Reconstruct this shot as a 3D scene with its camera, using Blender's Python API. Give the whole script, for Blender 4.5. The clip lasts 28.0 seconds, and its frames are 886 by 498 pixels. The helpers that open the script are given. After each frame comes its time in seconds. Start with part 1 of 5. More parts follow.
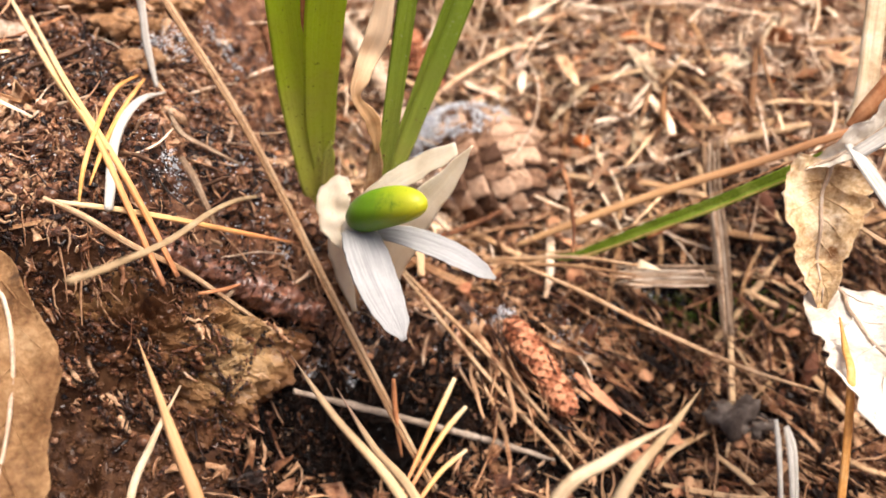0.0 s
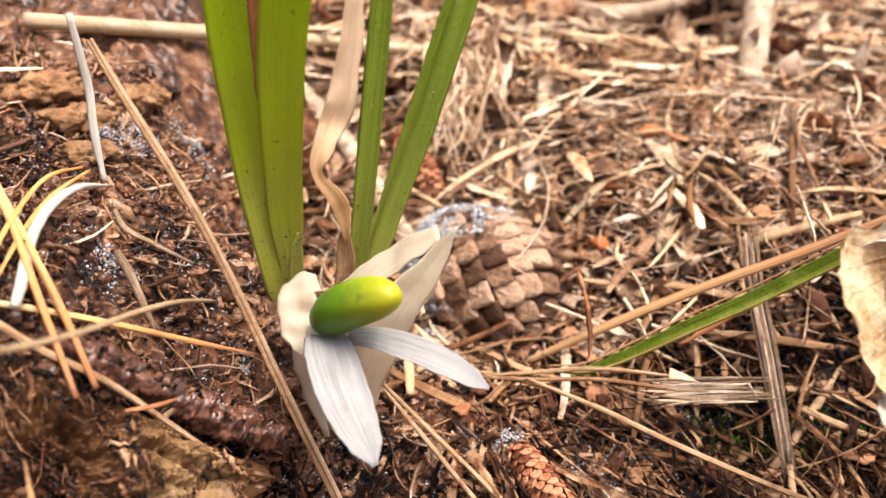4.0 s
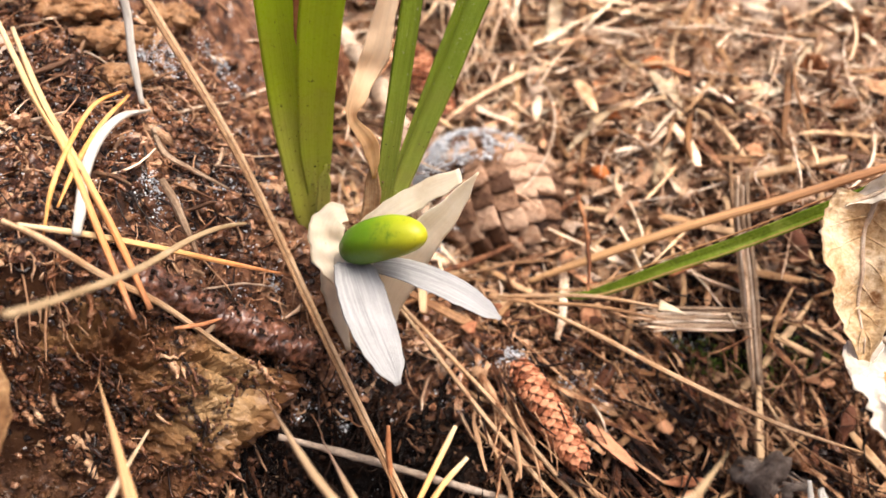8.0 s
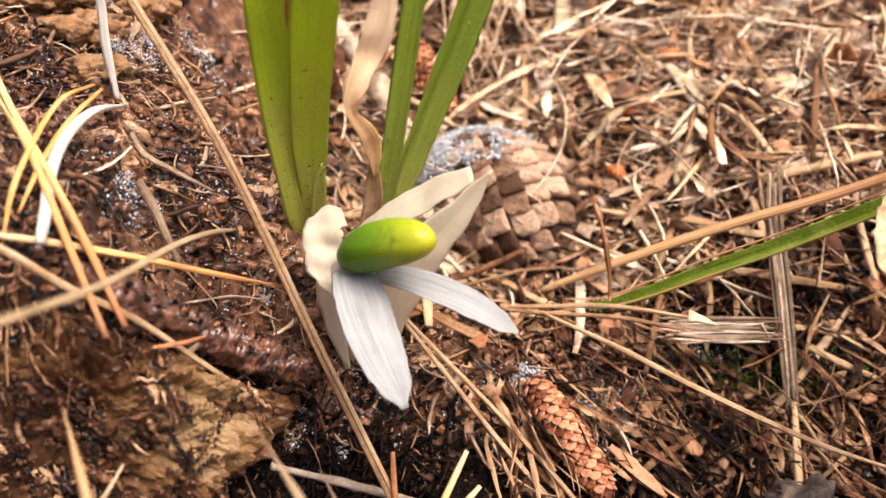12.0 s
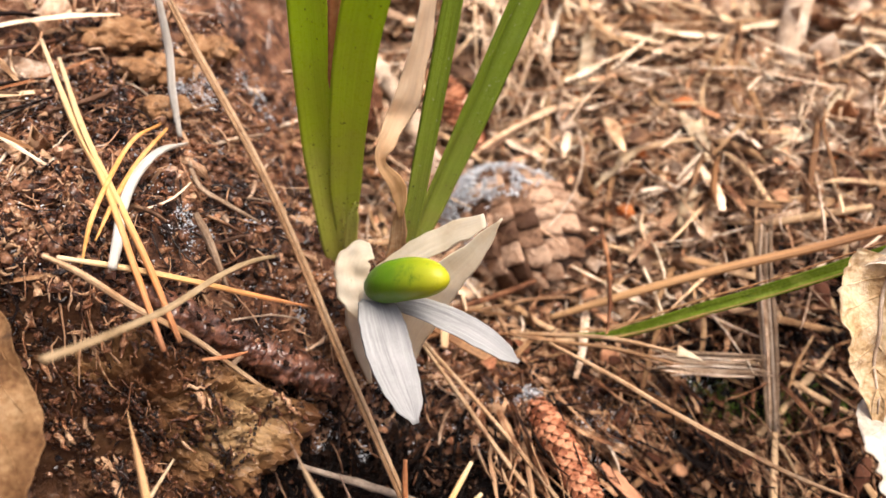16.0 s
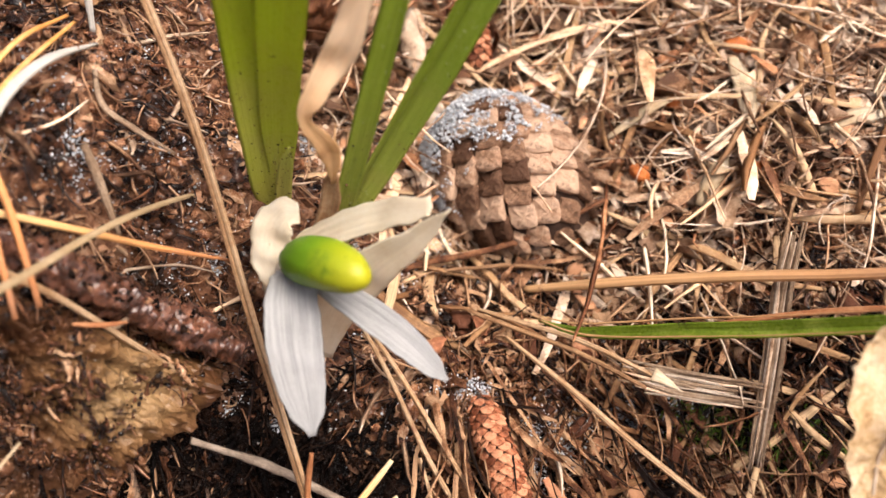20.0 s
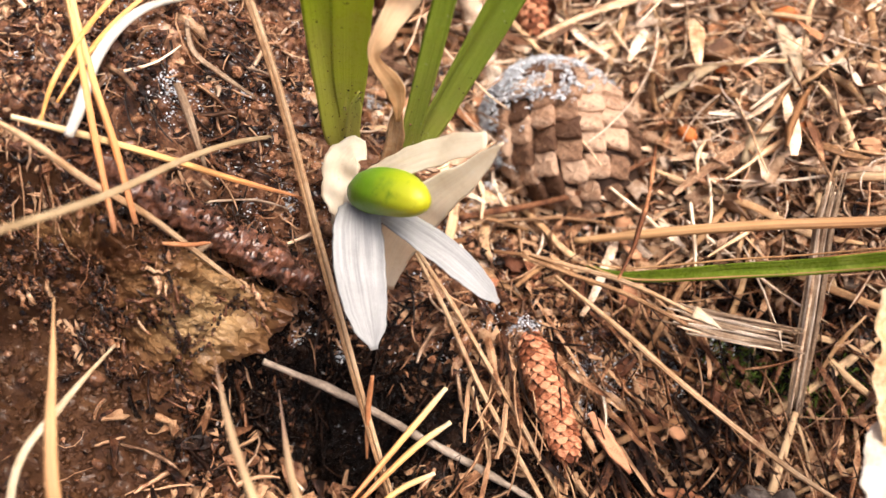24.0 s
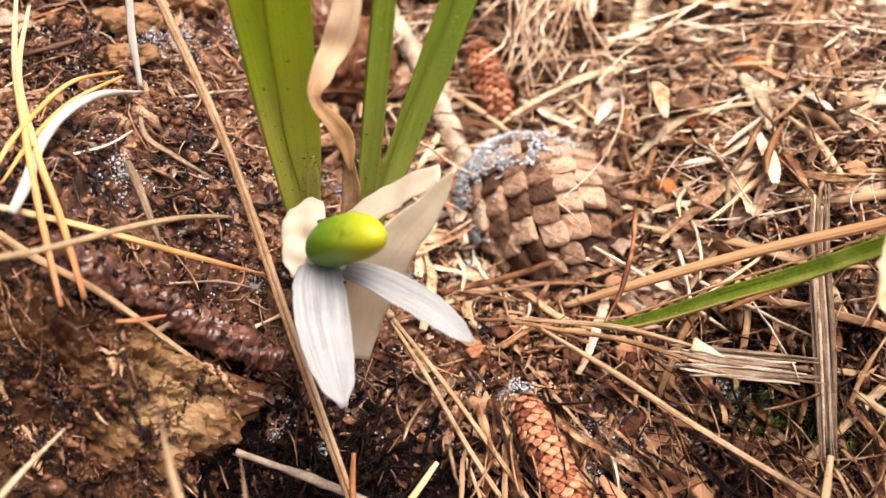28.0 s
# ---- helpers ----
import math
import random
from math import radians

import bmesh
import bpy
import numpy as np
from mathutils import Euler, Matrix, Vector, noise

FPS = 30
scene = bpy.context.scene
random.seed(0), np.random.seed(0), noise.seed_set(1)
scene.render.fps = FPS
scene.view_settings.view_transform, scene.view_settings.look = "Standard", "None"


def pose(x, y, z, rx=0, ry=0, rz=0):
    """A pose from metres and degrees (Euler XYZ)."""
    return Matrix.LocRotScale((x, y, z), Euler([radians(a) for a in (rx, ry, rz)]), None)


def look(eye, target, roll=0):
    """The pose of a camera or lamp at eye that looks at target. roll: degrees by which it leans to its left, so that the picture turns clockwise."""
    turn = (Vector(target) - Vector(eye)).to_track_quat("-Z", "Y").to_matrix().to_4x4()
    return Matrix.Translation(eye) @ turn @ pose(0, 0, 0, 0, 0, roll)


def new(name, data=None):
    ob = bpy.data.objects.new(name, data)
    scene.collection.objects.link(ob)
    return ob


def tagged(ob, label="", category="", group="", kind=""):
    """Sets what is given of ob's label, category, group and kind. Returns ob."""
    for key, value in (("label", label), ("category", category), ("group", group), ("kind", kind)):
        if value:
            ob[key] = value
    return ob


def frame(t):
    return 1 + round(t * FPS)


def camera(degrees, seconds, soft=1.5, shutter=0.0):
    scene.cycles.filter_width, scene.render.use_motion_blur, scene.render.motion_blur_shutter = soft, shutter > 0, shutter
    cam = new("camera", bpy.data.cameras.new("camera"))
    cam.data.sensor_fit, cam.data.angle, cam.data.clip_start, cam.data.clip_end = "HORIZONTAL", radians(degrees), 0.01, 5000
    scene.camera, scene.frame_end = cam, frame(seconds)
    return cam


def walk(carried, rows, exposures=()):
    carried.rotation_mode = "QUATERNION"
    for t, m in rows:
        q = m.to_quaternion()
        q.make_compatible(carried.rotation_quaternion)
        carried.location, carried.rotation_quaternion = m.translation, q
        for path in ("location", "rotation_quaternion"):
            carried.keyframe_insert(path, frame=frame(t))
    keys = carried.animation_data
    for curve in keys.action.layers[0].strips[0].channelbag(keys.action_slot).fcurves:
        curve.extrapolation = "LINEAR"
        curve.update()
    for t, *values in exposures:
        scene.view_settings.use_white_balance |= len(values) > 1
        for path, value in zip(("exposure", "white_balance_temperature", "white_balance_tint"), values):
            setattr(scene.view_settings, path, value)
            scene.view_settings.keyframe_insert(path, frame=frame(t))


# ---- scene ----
cam = camera(52.30, 28.0)
PATH = [
    (0, 0.00604, 0.00091, 0.15503, 0.69, -35.51, 0.01),
    (0.5, 0.00416, 0.00338, 0.15298, 0.86, -35.29, -0.35),
    (1, 0.00251, 0.00582, 0.14665, 1.12, -35.03, -0.74),
    (1.5, 0.00503, 0.00672, 0.14080, 1.03, -34.28, -1.04),
    (2, 0.00961, 0.01567, 0.13132, 1.38, -33.14, -1.37),
    (2.5, 0.00410, 0.02075, 0.13463, 1.39, -31.69, -1.63),
    (3, 0.00612, 0.02105, 0.13506, 1.79, -30.81, -2.27),
    (3.5, 0.01458, 0.02363, 0.12487, 2.78, -27.55, -2.91),
    (5.5, 0.02089, 0.02437, 0.12706, 5.69, -23.66, -1.63),
    (6, 0.01312, 0.02215, 0.13082, 5.41, -29.33, -1.46),
    (6.5, 0.01833, 0.01432, 0.14426, 3.81, -31.04, -0.55),
    (7, 0.01762, 0.01196, 0.14614, 2.86, -32.09, 0.19),
    (7.5, 0.01303, 0.01362, 0.14514, 2.57, -32.98, 0.34),
    (8, 0.00997, 0.01630, 0.14540, 2.30, -33.54, 0.29),
    (8.5, 0.00833, 0.01890, 0.14506, 1.87, -33.88, 0.49),
    (9, 0.00432, 0.02271, 0.14329, 1.68, -33.97, 0.54),
    (9.5, 0.00237, 0.02513, 0.14193, 1.41, -34.17, 0.63),
    (10, 0.00026, 0.02787, 0.14096, 1.14, -34.28, 0.64),
    (10.5, -0.00080, 0.02993, 0.13890, 1.11, -34.36, 0.49),
    (11, 0.00042, 0.03005, 0.13754, 0.90, -34.36, 0.48),
    (11.5, 0.00311, 0.03026, 0.13949, 1.11, -34.16, 0.31),
    (12, 0.00573, 0.03222, 0.13446, 1.62, -33.03, 0.15),
    (12.5, 0.01244, 0.03199, 0.12640, 2.12, -29.40, -0.06),
    (13, 0.01412, 0.03089, 0.11822, 4.00, -25.95, -0.68),
    (13.5, 0.01797, 0.02729, 0.11357, 6.47, -24.38, -1.61),
    (15.5, 0.02158, 0.01209, 0.14079, 7.26, -29.45, -0.36),
    (16, 0.01159, 0.01741, 0.15524, 4.69, -33.45, 1.13),
    (16.5, 0.00894, 0.02028, 0.16288, 3.36, -35.60, 1.89),
    (17, 0.00598, 0.02227, 0.17404, 2.21, -36.81, 2.65),
    (17.5, 0.00658, 0.01818, 0.17424, 1.61, -38.79, 3.15),
    (18, 0.01606, 0.02767, 0.17891, 1.00, -41.88, 6.83),
    (18.5, 0.02112, 0.03748, 0.17896, 1.99, -42.91, 8.22),
    (19, 0.01608, 0.04877, 0.17021, 5.76, -43.78, 7.15),
    (19.5, 0.01760, 0.05592, 0.16543, 6.62, -44.21, 7.07),
    (20, 0.02737, 0.06973, 0.15811, 8.68, -44.83, 6.92),
    (20.5, 0.02564, 0.06747, 0.16354, 10.23, -45.08, 6.40),
    (21, 0.02899, 0.06190, 0.17208, 11.17, -45.40, 6.19),
    (21.5, 0.02858, 0.06125, 0.17099, 11.99, -45.54, 5.59),
    (23.5, 0.03293, 0.05804, 0.17054, 14.42, -45.89, 3.94),
    (24, 0.03380, 0.04928, 0.15684, 14.09, -44.23, 4.32),
    (24.5, 0.01926, 0.05981, 0.14024, 14.51, -42.07, 4.58),
    (25, 0.02489, 0.06738, 0.13216, 14.87, -37.71, 3.53),
    (25.5, 0.03448, 0.06723, 0.12510, 15.34, -35.31, 0.85),
    (26, 0.03849, 0.07164, 0.11923, 15.45, -34.11, -0.20),
    (26.5, 0.04661, 0.05683, 0.12304, 15.98, -33.09, -1.19),
    (27, 0.05081, 0.04779, 0.12744, 16.29, -32.52, -2.40),
    (27.5, 0.05088, 0.04418, 0.12854, 16.35, -32.12, -2.99),
    (28, 0.04944, 0.04222, 0.12735, 16.86, -31.55, -3.74),
]
walk(cam, [(t, pose(x, y, z, 90 + pitch, 0, yaw) @ pose(0, 0, 0, 0, 0, roll)) for t, x, y, z, yaw, pitch, roll in PATH], exposures=[(0.0, 1.47, 6480, 13), (11.0, 1.47, 6480, 13), (18.0, 1.24, 6480, 13), (21.0, 1.27, 6480, 13), (24.0, 1.50, 6480, 13), (28.0, 1.49, 6480, 13)])

# The eye is focused on the flower, as a close-up lens is.
cam.data.dof.use_dof = True
cam.data.dof.focus_distance = 0.190
cam.data.dof.aperture_fstop = 12.0

# ---- light ----
SUN_ELEVATION, SUN_TURN = 70.0, 112.0
world = bpy.data.worlds.new("sky")
scene.world = world
world.use_nodes = True
wn = world.node_tree
sky = wn.nodes.new("ShaderNodeTexSky")
sky.sky_type = "NISHITA"
sky.sun_disc = False
sky.sun_elevation = radians(SUN_ELEVATION)
sky.sun_rotation = radians(SUN_TURN)
sky.air_density = 0.6
sky.dust_density = 8.0
sky.ozone_density = 0.3
wn.links.new(sky.outputs["Color"], wn.nodes["Background"].inputs["Color"])
wn.nodes["Background"].inputs["Strength"].default_value = 0.086
sun_data = bpy.data.lights.new("sun", "SUN")
sun_data.energy = 2.1
sun_data.angle = radians(38)
sun_data.color = (1.0, 0.94, 0.85)
sun = new("sun", sun_data)
az, el = radians(SUN_TURN), radians(SUN_ELEVATION)
sun.matrix_world = look((0, 0, 3), Vector((0, 0, 3)) - Vector((math.sin(az) * math.cos(el), math.cos(az) * math.cos(el), math.sin(el))))

# ---- materials ----
MM = 0.001


def material(name, ramp, scale=300.0, rough=0.7, bump=0.3, fine=4.0, translucent=0.0, island=0.0, obj_random=0.0, along=None, veins=0.0, vein_count=12.0, spec=0.2, coat=0.0, dirt=None, dirt_scale=180.0, dirt_amount=0.5, patch=0.0, tints=None):
    """A surface with a colour ramp over two sizes of noise. ramp: colours from dark to light. along: colours from the root to the tip
    of a swept part. patch: strength of damp and dry areas some centimetres wide. veins: depth of the lengthwise ribs. dirt: colour of the stains.
    tints: colours of which each loose piece takes one."""
    m = bpy.data.materials.new(name)
    m.use_nodes = True
    nt = m.node_tree
    n, l = nt.nodes, nt.links
    bsdf = n["Principled BSDF"]
    out = n["Material Output"]
    coord = n.new("ShaderNodeTexCoord")
    geo = n.new("ShaderNodeNewGeometry")
    info = n.new("ShaderNodeObjectInfo")
    big = n.new("ShaderNodeTexNoise")
    big.inputs["Scale"].default_value, big.inputs["Detail"].default_value = scale, 4.0
    small = n.new("ShaderNodeTexNoise")
    small.inputs["Scale"].default_value, small.inputs["Detail"].default_value = scale * fine, 5.0
    small.inputs["Roughness"].default_value = 0.65
    for t in (big, small):
        l.new(coord.outputs["Object"], t.inputs["Vector"])

    def maths(op, a, b):
        node = n.new("ShaderNodeMath")
        node.operation = op
        for k, v in enumerate((a, b)):
            if isinstance(v, (int, float)):
                node.inputs[k].default_value = v
            else:
                l.new(v, node.inputs[k])
        return node.outputs[0]

    def mixed(fac, a, b, blend="MIX"):
        node = n.new("ShaderNodeMix")
        node.data_type, node.blend_type = "RGBA", blend
        for key, v in ((0, fac), (6, a), (7, b)):
            if isinstance(v, (int, float)):
                node.inputs[key].default_value = v
            elif isinstance(v, tuple):
                node.inputs[key].default_value = (*v, 1)
            else:
                l.new(v, node.inputs[key])
        return node.outputs[2]

    def ramped(value, colours, lo=0.0, hi=1.0):
        node = n.new("ShaderNodeValToRGB")
        e = node.color_ramp.elements
        while len(e) < len(colours):
            e.new(0.5)
        for k, c in enumerate(colours):
            e[k].position = lo + (hi - lo) * k / max(1, len(colours) - 1)
            e[k].color = (*c, 1)
        l.new(value, node.inputs[0])
        return node.outputs[0]

    value = maths("ADD", maths("MULTIPLY", big.outputs["Fac"], 0.6), maths("MULTIPLY", small.outputs["Fac"], 0.4))
    if island:
        value = maths("ADD", value, maths("MULTIPLY", maths("SUBTRACT", geo.outputs["Random Per Island"], 0.5), island))
    if patch:
        area = n.new("ShaderNodeTexNoise")
        area.inputs["Scale"].default_value, area.inputs["Detail"].default_value = 55.0, 3.0
        l.new(geo.outputs["Position"], area.inputs["Vector"])
        value = maths("ADD", value, maths("MULTIPLY", maths("SUBTRACT", area.outputs["Fac"], 0.5), patch))
    if obj_random:
        value = maths("ADD", value, maths("MULTIPLY", maths("SUBTRACT", info.outputs["Random"], 0.5), obj_random))
    colour = ramped(value, ramp, 0.3, 0.7)
    if tints:
        chance = n.new("ShaderNodeTexWhiteNoise")
        chance.noise_dimensions = "1D"
        l.new(maths("MULTIPLY", geo.outputs["Random Per Island"], 917.0), chance.inputs["W"])
        colour = mixed(1.0, colour, ramped(chance.outputs["Value"], tints), "MULTIPLY")
    height = small.outputs["Fac"]
    if along:
        at = n.new("ShaderNodeAttribute")
        at.attribute_name = "along"
        shift = maths("ADD", at.outputs["Fac"], maths("MULTIPLY", maths("SUBTRACT", big.outputs["Fac"], 0.5), 0.35))
        colour = mixed(0.75, colour, ramped(shift, along))
    if veins:
        ac, al = n.new("ShaderNodeAttribute"), n.new("ShaderNodeAttribute")
        ac.attribute_name, al.attribute_name = "across", "along"
        spread = n.new("ShaderNodeCombineXYZ")
        l.new(maths("MULTIPLY", ac.outputs["Fac"], vein_count * 0.5), spread.inputs[0])
        l.new(maths("MULTIPLY", al.outputs["Fac"], 2.5), spread.inputs[1])
        l.new(maths("MULTIPLY", info.outputs["Random"], 40.0), spread.inputs[2])
        streak = n.new("ShaderNodeTexNoise")
        streak.inputs["Scale"].default_value, streak.inputs["Detail"].default_value = 1.0, 4.0
        l.new(spread.outputs[0], streak.inputs["Vector"])
        edge = n.new("ShaderNodeMapRange")
        edge.inputs[1].default_value, edge.inputs[2].default_value = 0.32, 0.62
        l.new(streak.outputs["Fac"], edge.inputs[0])
        rib = edge.outputs[0]
        height = maths("ADD", maths("MULTIPLY", rib, 1.2 * veins), maths("MULTIPLY", small.outputs["Fac"], 0.6))
        shade = maths("SUBTRACT", 1.0, maths("MULTIPLY", maths("SUBTRACT", 1.0, rib), 0.5 * veins))
        grey = n.new("ShaderNodeCombineColor")
        for k in range(3):
            l.new(shade, grey.inputs[k])
        colour = mixed(1.0, colour, grey.outputs[0], "MULTIPLY")
    if dirt:
        spot = n.new("ShaderNodeTexNoise")
        spot.inputs["Scale"].default_value, spot.inputs["Detail"].default_value, spot.inputs["Roughness"].default_value = dirt_scale, 6.0, 0.7
        l.new(coord.outputs["Object"], spot.inputs["Vector"])
        gate = n.new("ShaderNodeMapRange")
        gate.inputs[1].default_value, gate.inputs[2].default_value = 0.62 - 0.2 * dirt_amount, 0.74 - 0.2 * dirt_amount
        l.new(spot.outputs["Fac"], gate.inputs[0])
        colour = mixed(gate.outputs[0], colour, dirt)
    l.new(colour, bsdf.inputs["Base Color"])
    bsdf.inputs["Roughness"].default_value = rough
    bsdf.inputs["Specular IOR Level"].default_value = spec
    bsdf.inputs["Coat Weight"].default_value = coat
    bsdf.inputs["Coat Roughness"].default_value = 0.16
    rr = n.new("ShaderNodeMapRange")
    rr.inputs[3].default_value, rr.inputs[4].default_value = max(0.05, rough - 0.25), min(1.0, rough + 0.2)
    l.new(small.outputs["Fac"], rr.inputs[0])
    l.new(rr.outputs[0], bsdf.inputs["Roughness"])
    if bump:
        b = n.new("ShaderNodeBump")
        b.inputs["Strength"].default_value, b.inputs["Distance"].default_value = bump, 0.0006
        l.new(height, b.inputs["Height"])
        l.new(b.outputs[0], bsdf.inputs["Normal"])
    if translucent:
        tr = n.new("ShaderNodeBsdfTranslucent")
        l.new(colour, tr.inputs["Color"])
        mx = n.new("ShaderNodeMixShader")
        mx.inputs[0].default_value = translucent
        l.new(bsdf.outputs[0], mx.inputs[1])
        l.new(tr.outputs[0], mx.inputs[2])
        l.new(mx.outputs[0], out.inputs[0])
    return m


# SOIL's pale grey stains are glints of wet soil put into the colour.
SOIL = material("humus", [(0.0113, 0.00485, 0.00302), (0.045, 0.0184, 0.00909), (0.146, 0.0602, 0.0282), (0.28, 0.14, 0.0752), (0.45, 0.28, 0.181)], 330, 0.4, 1.0, 6.0, spec=0.15, dirt=(0.34, 0.32, 0.31), dirt_scale=420, dirt_amount=-0.12, patch=0.5, coat=0.35)
# Black that paints shade in the hollows; also crusts on the clod and root.
SHADEMUD = material("shade_black_mud", [(0.002, 0.001, 0.0008), (0.006, 0.003, 0.002), (0.020, 0.009, 0.005)], 420, 0.25, 1.0, 5.0, island=0.5, spec=0.15)
# CLAY's along colours run from shaded wet clay to lit dry ochre.
CLAY = material("clay", [(0.0096, 0.00364, 0.00129), (0.0482, 0.0186, 0.00581), (0.138, 0.065, 0.0239), (0.275, 0.165, 0.0775)], 190, 0.55, 1.0, 8.0, along=[(0.0486, 0.0167, 0.00495), (0.0826, 0.0299, 0.00909), (0.214, 0.11, 0.0412), (0.398, 0.256, 0.119)], dirt=(0.022, 0.008, 0.004), dirt_scale=170, dirt_amount=0.35, coat=0.15)
CRUMB = material("soil_crumb", [(0.00748, 0.00288, 0.00145), (0.0562, 0.0191, 0.00893), (0.2, 0.079, 0.0346), (0.45, 0.239, 0.133)], 600, 0.24, 0.9, 4.0, island=0.5, spec=0.2, patch=0.7, coat=0.4)
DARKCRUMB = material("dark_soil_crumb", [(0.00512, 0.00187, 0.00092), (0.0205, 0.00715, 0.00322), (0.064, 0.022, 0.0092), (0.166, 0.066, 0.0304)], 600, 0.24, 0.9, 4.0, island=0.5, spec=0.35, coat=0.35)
WET = material("wet_shred", [(0.00604, 0.00218, 0.00114), (0.0503, 0.0172, 0.00729), (0.191, 0.0832, 0.038), (0.443, 0.258, 0.142)], 330, 0.35, 0.8, 7.0, island=0.55, spec=0.15, patch=0.9)
SHRED = material("humus_shred", [(0.00842, 0.00309, 0.00154), (0.074, 0.0248, 0.0105), (0.264, 0.112, 0.05), (0.55, 0.336, 0.192)], 420, 0.28, 1.0, 6.0, island=0.5, spec=0.2, patch=0.8, coat=0.35)
ROOTLET = material("rootlet", [(0.0125, 0.00478, 0.00222), (0.0937, 0.0335, 0.0145), (0.249, 0.11, 0.0512), (0.474, 0.269, 0.15)], 400, 0.45, 0.6, 5.0, island=0.75, spec=0.15, patch=0.8, coat=0.35)
ROOT = material("root_bark", [(0.0119, 0.00426, 0.00236), (0.0594, 0.0192, 0.00945), (0.166, 0.0585, 0.0274), (0.333, 0.143, 0.0737)], 380, 0.35, 1.0, 5.0, spec=0.45, dirt=(0.010, 0.004, 0.003), dirt_scale=200, dirt_amount=0.35, coat=0.6)
ROOTCRUMB = material("root_flake", [(0.0109, 0.00366, 0.00184), (0.0544, 0.0178, 0.00736), (0.136, 0.0481, 0.0202), (0.326, 0.162, 0.0828)], 420, 0.35, 1.0, 5.0, spec=0.45, island=0.5)
OCHRE = material("ochre_clay", [(0.10, 0.045, 0.018), (0.28, 0.14, 0.06), (0.46, 0.29, 0.16)], 240, 0.5, 1.0, 6.0, dirt=(0.05, 0.022, 0.012), dirt_scale=160, dirt_amount=0.4)
KNOT = material("knot_bark", [(0.0155, 0.00576, 0.0029), (0.0952, 0.0346, 0.0151), (0.207, 0.0864, 0.0383), (0.328, 0.158, 0.0752)], 330, 0.55, 1.0, 5.0)
STRAW = material("dead_grass", [(0.248, 0.137, 0.0689), (0.519, 0.343, 0.195), (0.744, 0.559, 0.367), (0.923, 0.767, 0.563)], 260, 0.5, 0.5, 7.0, island=0.6, translucent=0.10, patch=0.6, tints=[(1, 0.66, 0.46), (1, 0.93, 0.86), (0.92, 0.94, 0.97), (0.55, 0.50, 0.47), (1, 1, 1), (0.85, 0.76, 0.68), (1, 0.84, 0.68)])
GREYSTRAW = material("weathered_grass", [(0.119, 0.0594, 0.0324), (0.356, 0.216, 0.127), (0.616, 0.443, 0.302), (0.886, 0.713, 0.54)], 300, 0.55, 0.7, 6.0, island=0.5, patch=0.9, tints=[(1, 0.66, 0.46), (1, 0.93, 0.86), (0.92, 0.94, 0.97), (0.55, 0.50, 0.47), (1, 1, 1), (0.85, 0.76, 0.68), (1, 0.84, 0.68)])
BLADE = material("dead_blade", [(0.199, 0.0904, 0.0361), (0.434, 0.246, 0.116), (0.651, 0.435, 0.245)], 140, 0.6, 0.4, 6.0, obj_random=0.6, veins=0.6, vein_count=7, translucent=0.10, dirt=(0.13, 0.06, 0.035), dirt_scale=120, dirt_amount=0.25)
FLAKE = material("leaf_litter", [(0.108, 0.0518, 0.0281), (0.292, 0.157, 0.0864), (0.518, 0.346, 0.227), (0.799, 0.616, 0.464)], 330, 0.5, 0.9, 5.0, island=0.38, translucent=0.08, patch=0.9, tints=[(1, 0.66, 0.46), (1, 0.93, 0.86), (0.92, 0.94, 0.97), (0.55, 0.50, 0.47), (1, 1, 1), (0.85, 0.76, 0.68), (1, 0.84, 0.68)])
BARK = material("bark_scale", [(0.0928, 0.0324, 0.0152), (0.313, 0.119, 0.057), (0.534, 0.27, 0.142)], 260, 0.7, 0.9, 5.0, obj_random=0.8, patch=0.6)
YELLOW = material("yellow_needle", [(0.56, 0.33, 0.12), (0.74, 0.50, 0.24), (0.84, 0.64, 0.40)], 150, 0.4, 0.4, 9.0, veins=0.6, vein_count=4, along=[(0.84, 0.66, 0.42), (0.80, 0.53, 0.25), (0.76, 0.40, 0.13), (0.66, 0.22, 0.06), (0.34, 0.09, 0.04)], translucent=0.1, dirt=(0.42, 0.22, 0.08), dirt_scale=190, dirt_amount=0.1)
ORANGE = material("orange_needle", [(0.50, 0.20, 0.05), (0.72, 0.35, 0.10), (0.82, 0.50, 0.21)], 120, 0.4, 0.25, 8.0, veins=0.4, vein_count=4, translucent=0.1)
TAN = material("tan_needle", [(0.224, 0.112, 0.0503), (0.412, 0.24, 0.12), (0.584, 0.4, 0.24)], 130, 0.5, 0.4, 8.0, obj_random=0.25, veins=1.0, vein_count=4, dirt=(0.20, 0.09, 0.045), dirt_scale=160, dirt_amount=0.2)
FORETAN = material("purple_tipped_blade", [(0.30, 0.19, 0.09), (0.48, 0.33, 0.17), (0.64, 0.48, 0.28)], 130, 0.5, 0.4, 8.0, veins=0.6, vein_count=5, along=[(0.16, 0.09, 0.08), (0.42, 0.28, 0.15), (0.60, 0.44, 0.24), (0.62, 0.46, 0.26)])
PALE = material("bleached_grass", [(0.476, 0.432, 0.36), (0.595, 0.556, 0.488), (0.663, 0.622, 0.56)], 150, 0.6, 0.4, 6.0, veins=0.5, vein_count=7, translucent=0.2)
WEATHERED = material("weathered_stem", [(0.13, 0.075, 0.043), (0.30, 0.195, 0.12), (0.50, 0.37, 0.255)], 180, 0.7, 0.6, 8.0, veins=0.9, vein_count=5, island=0.3)
IVORY_GREY = material("bleached_fibre", [(0.30, 0.21, 0.15), (0.50, 0.39, 0.29), (0.68, 0.57, 0.46)], 180, 0.65, 0.6, 8.0, veins=0.7, vein_count=4)
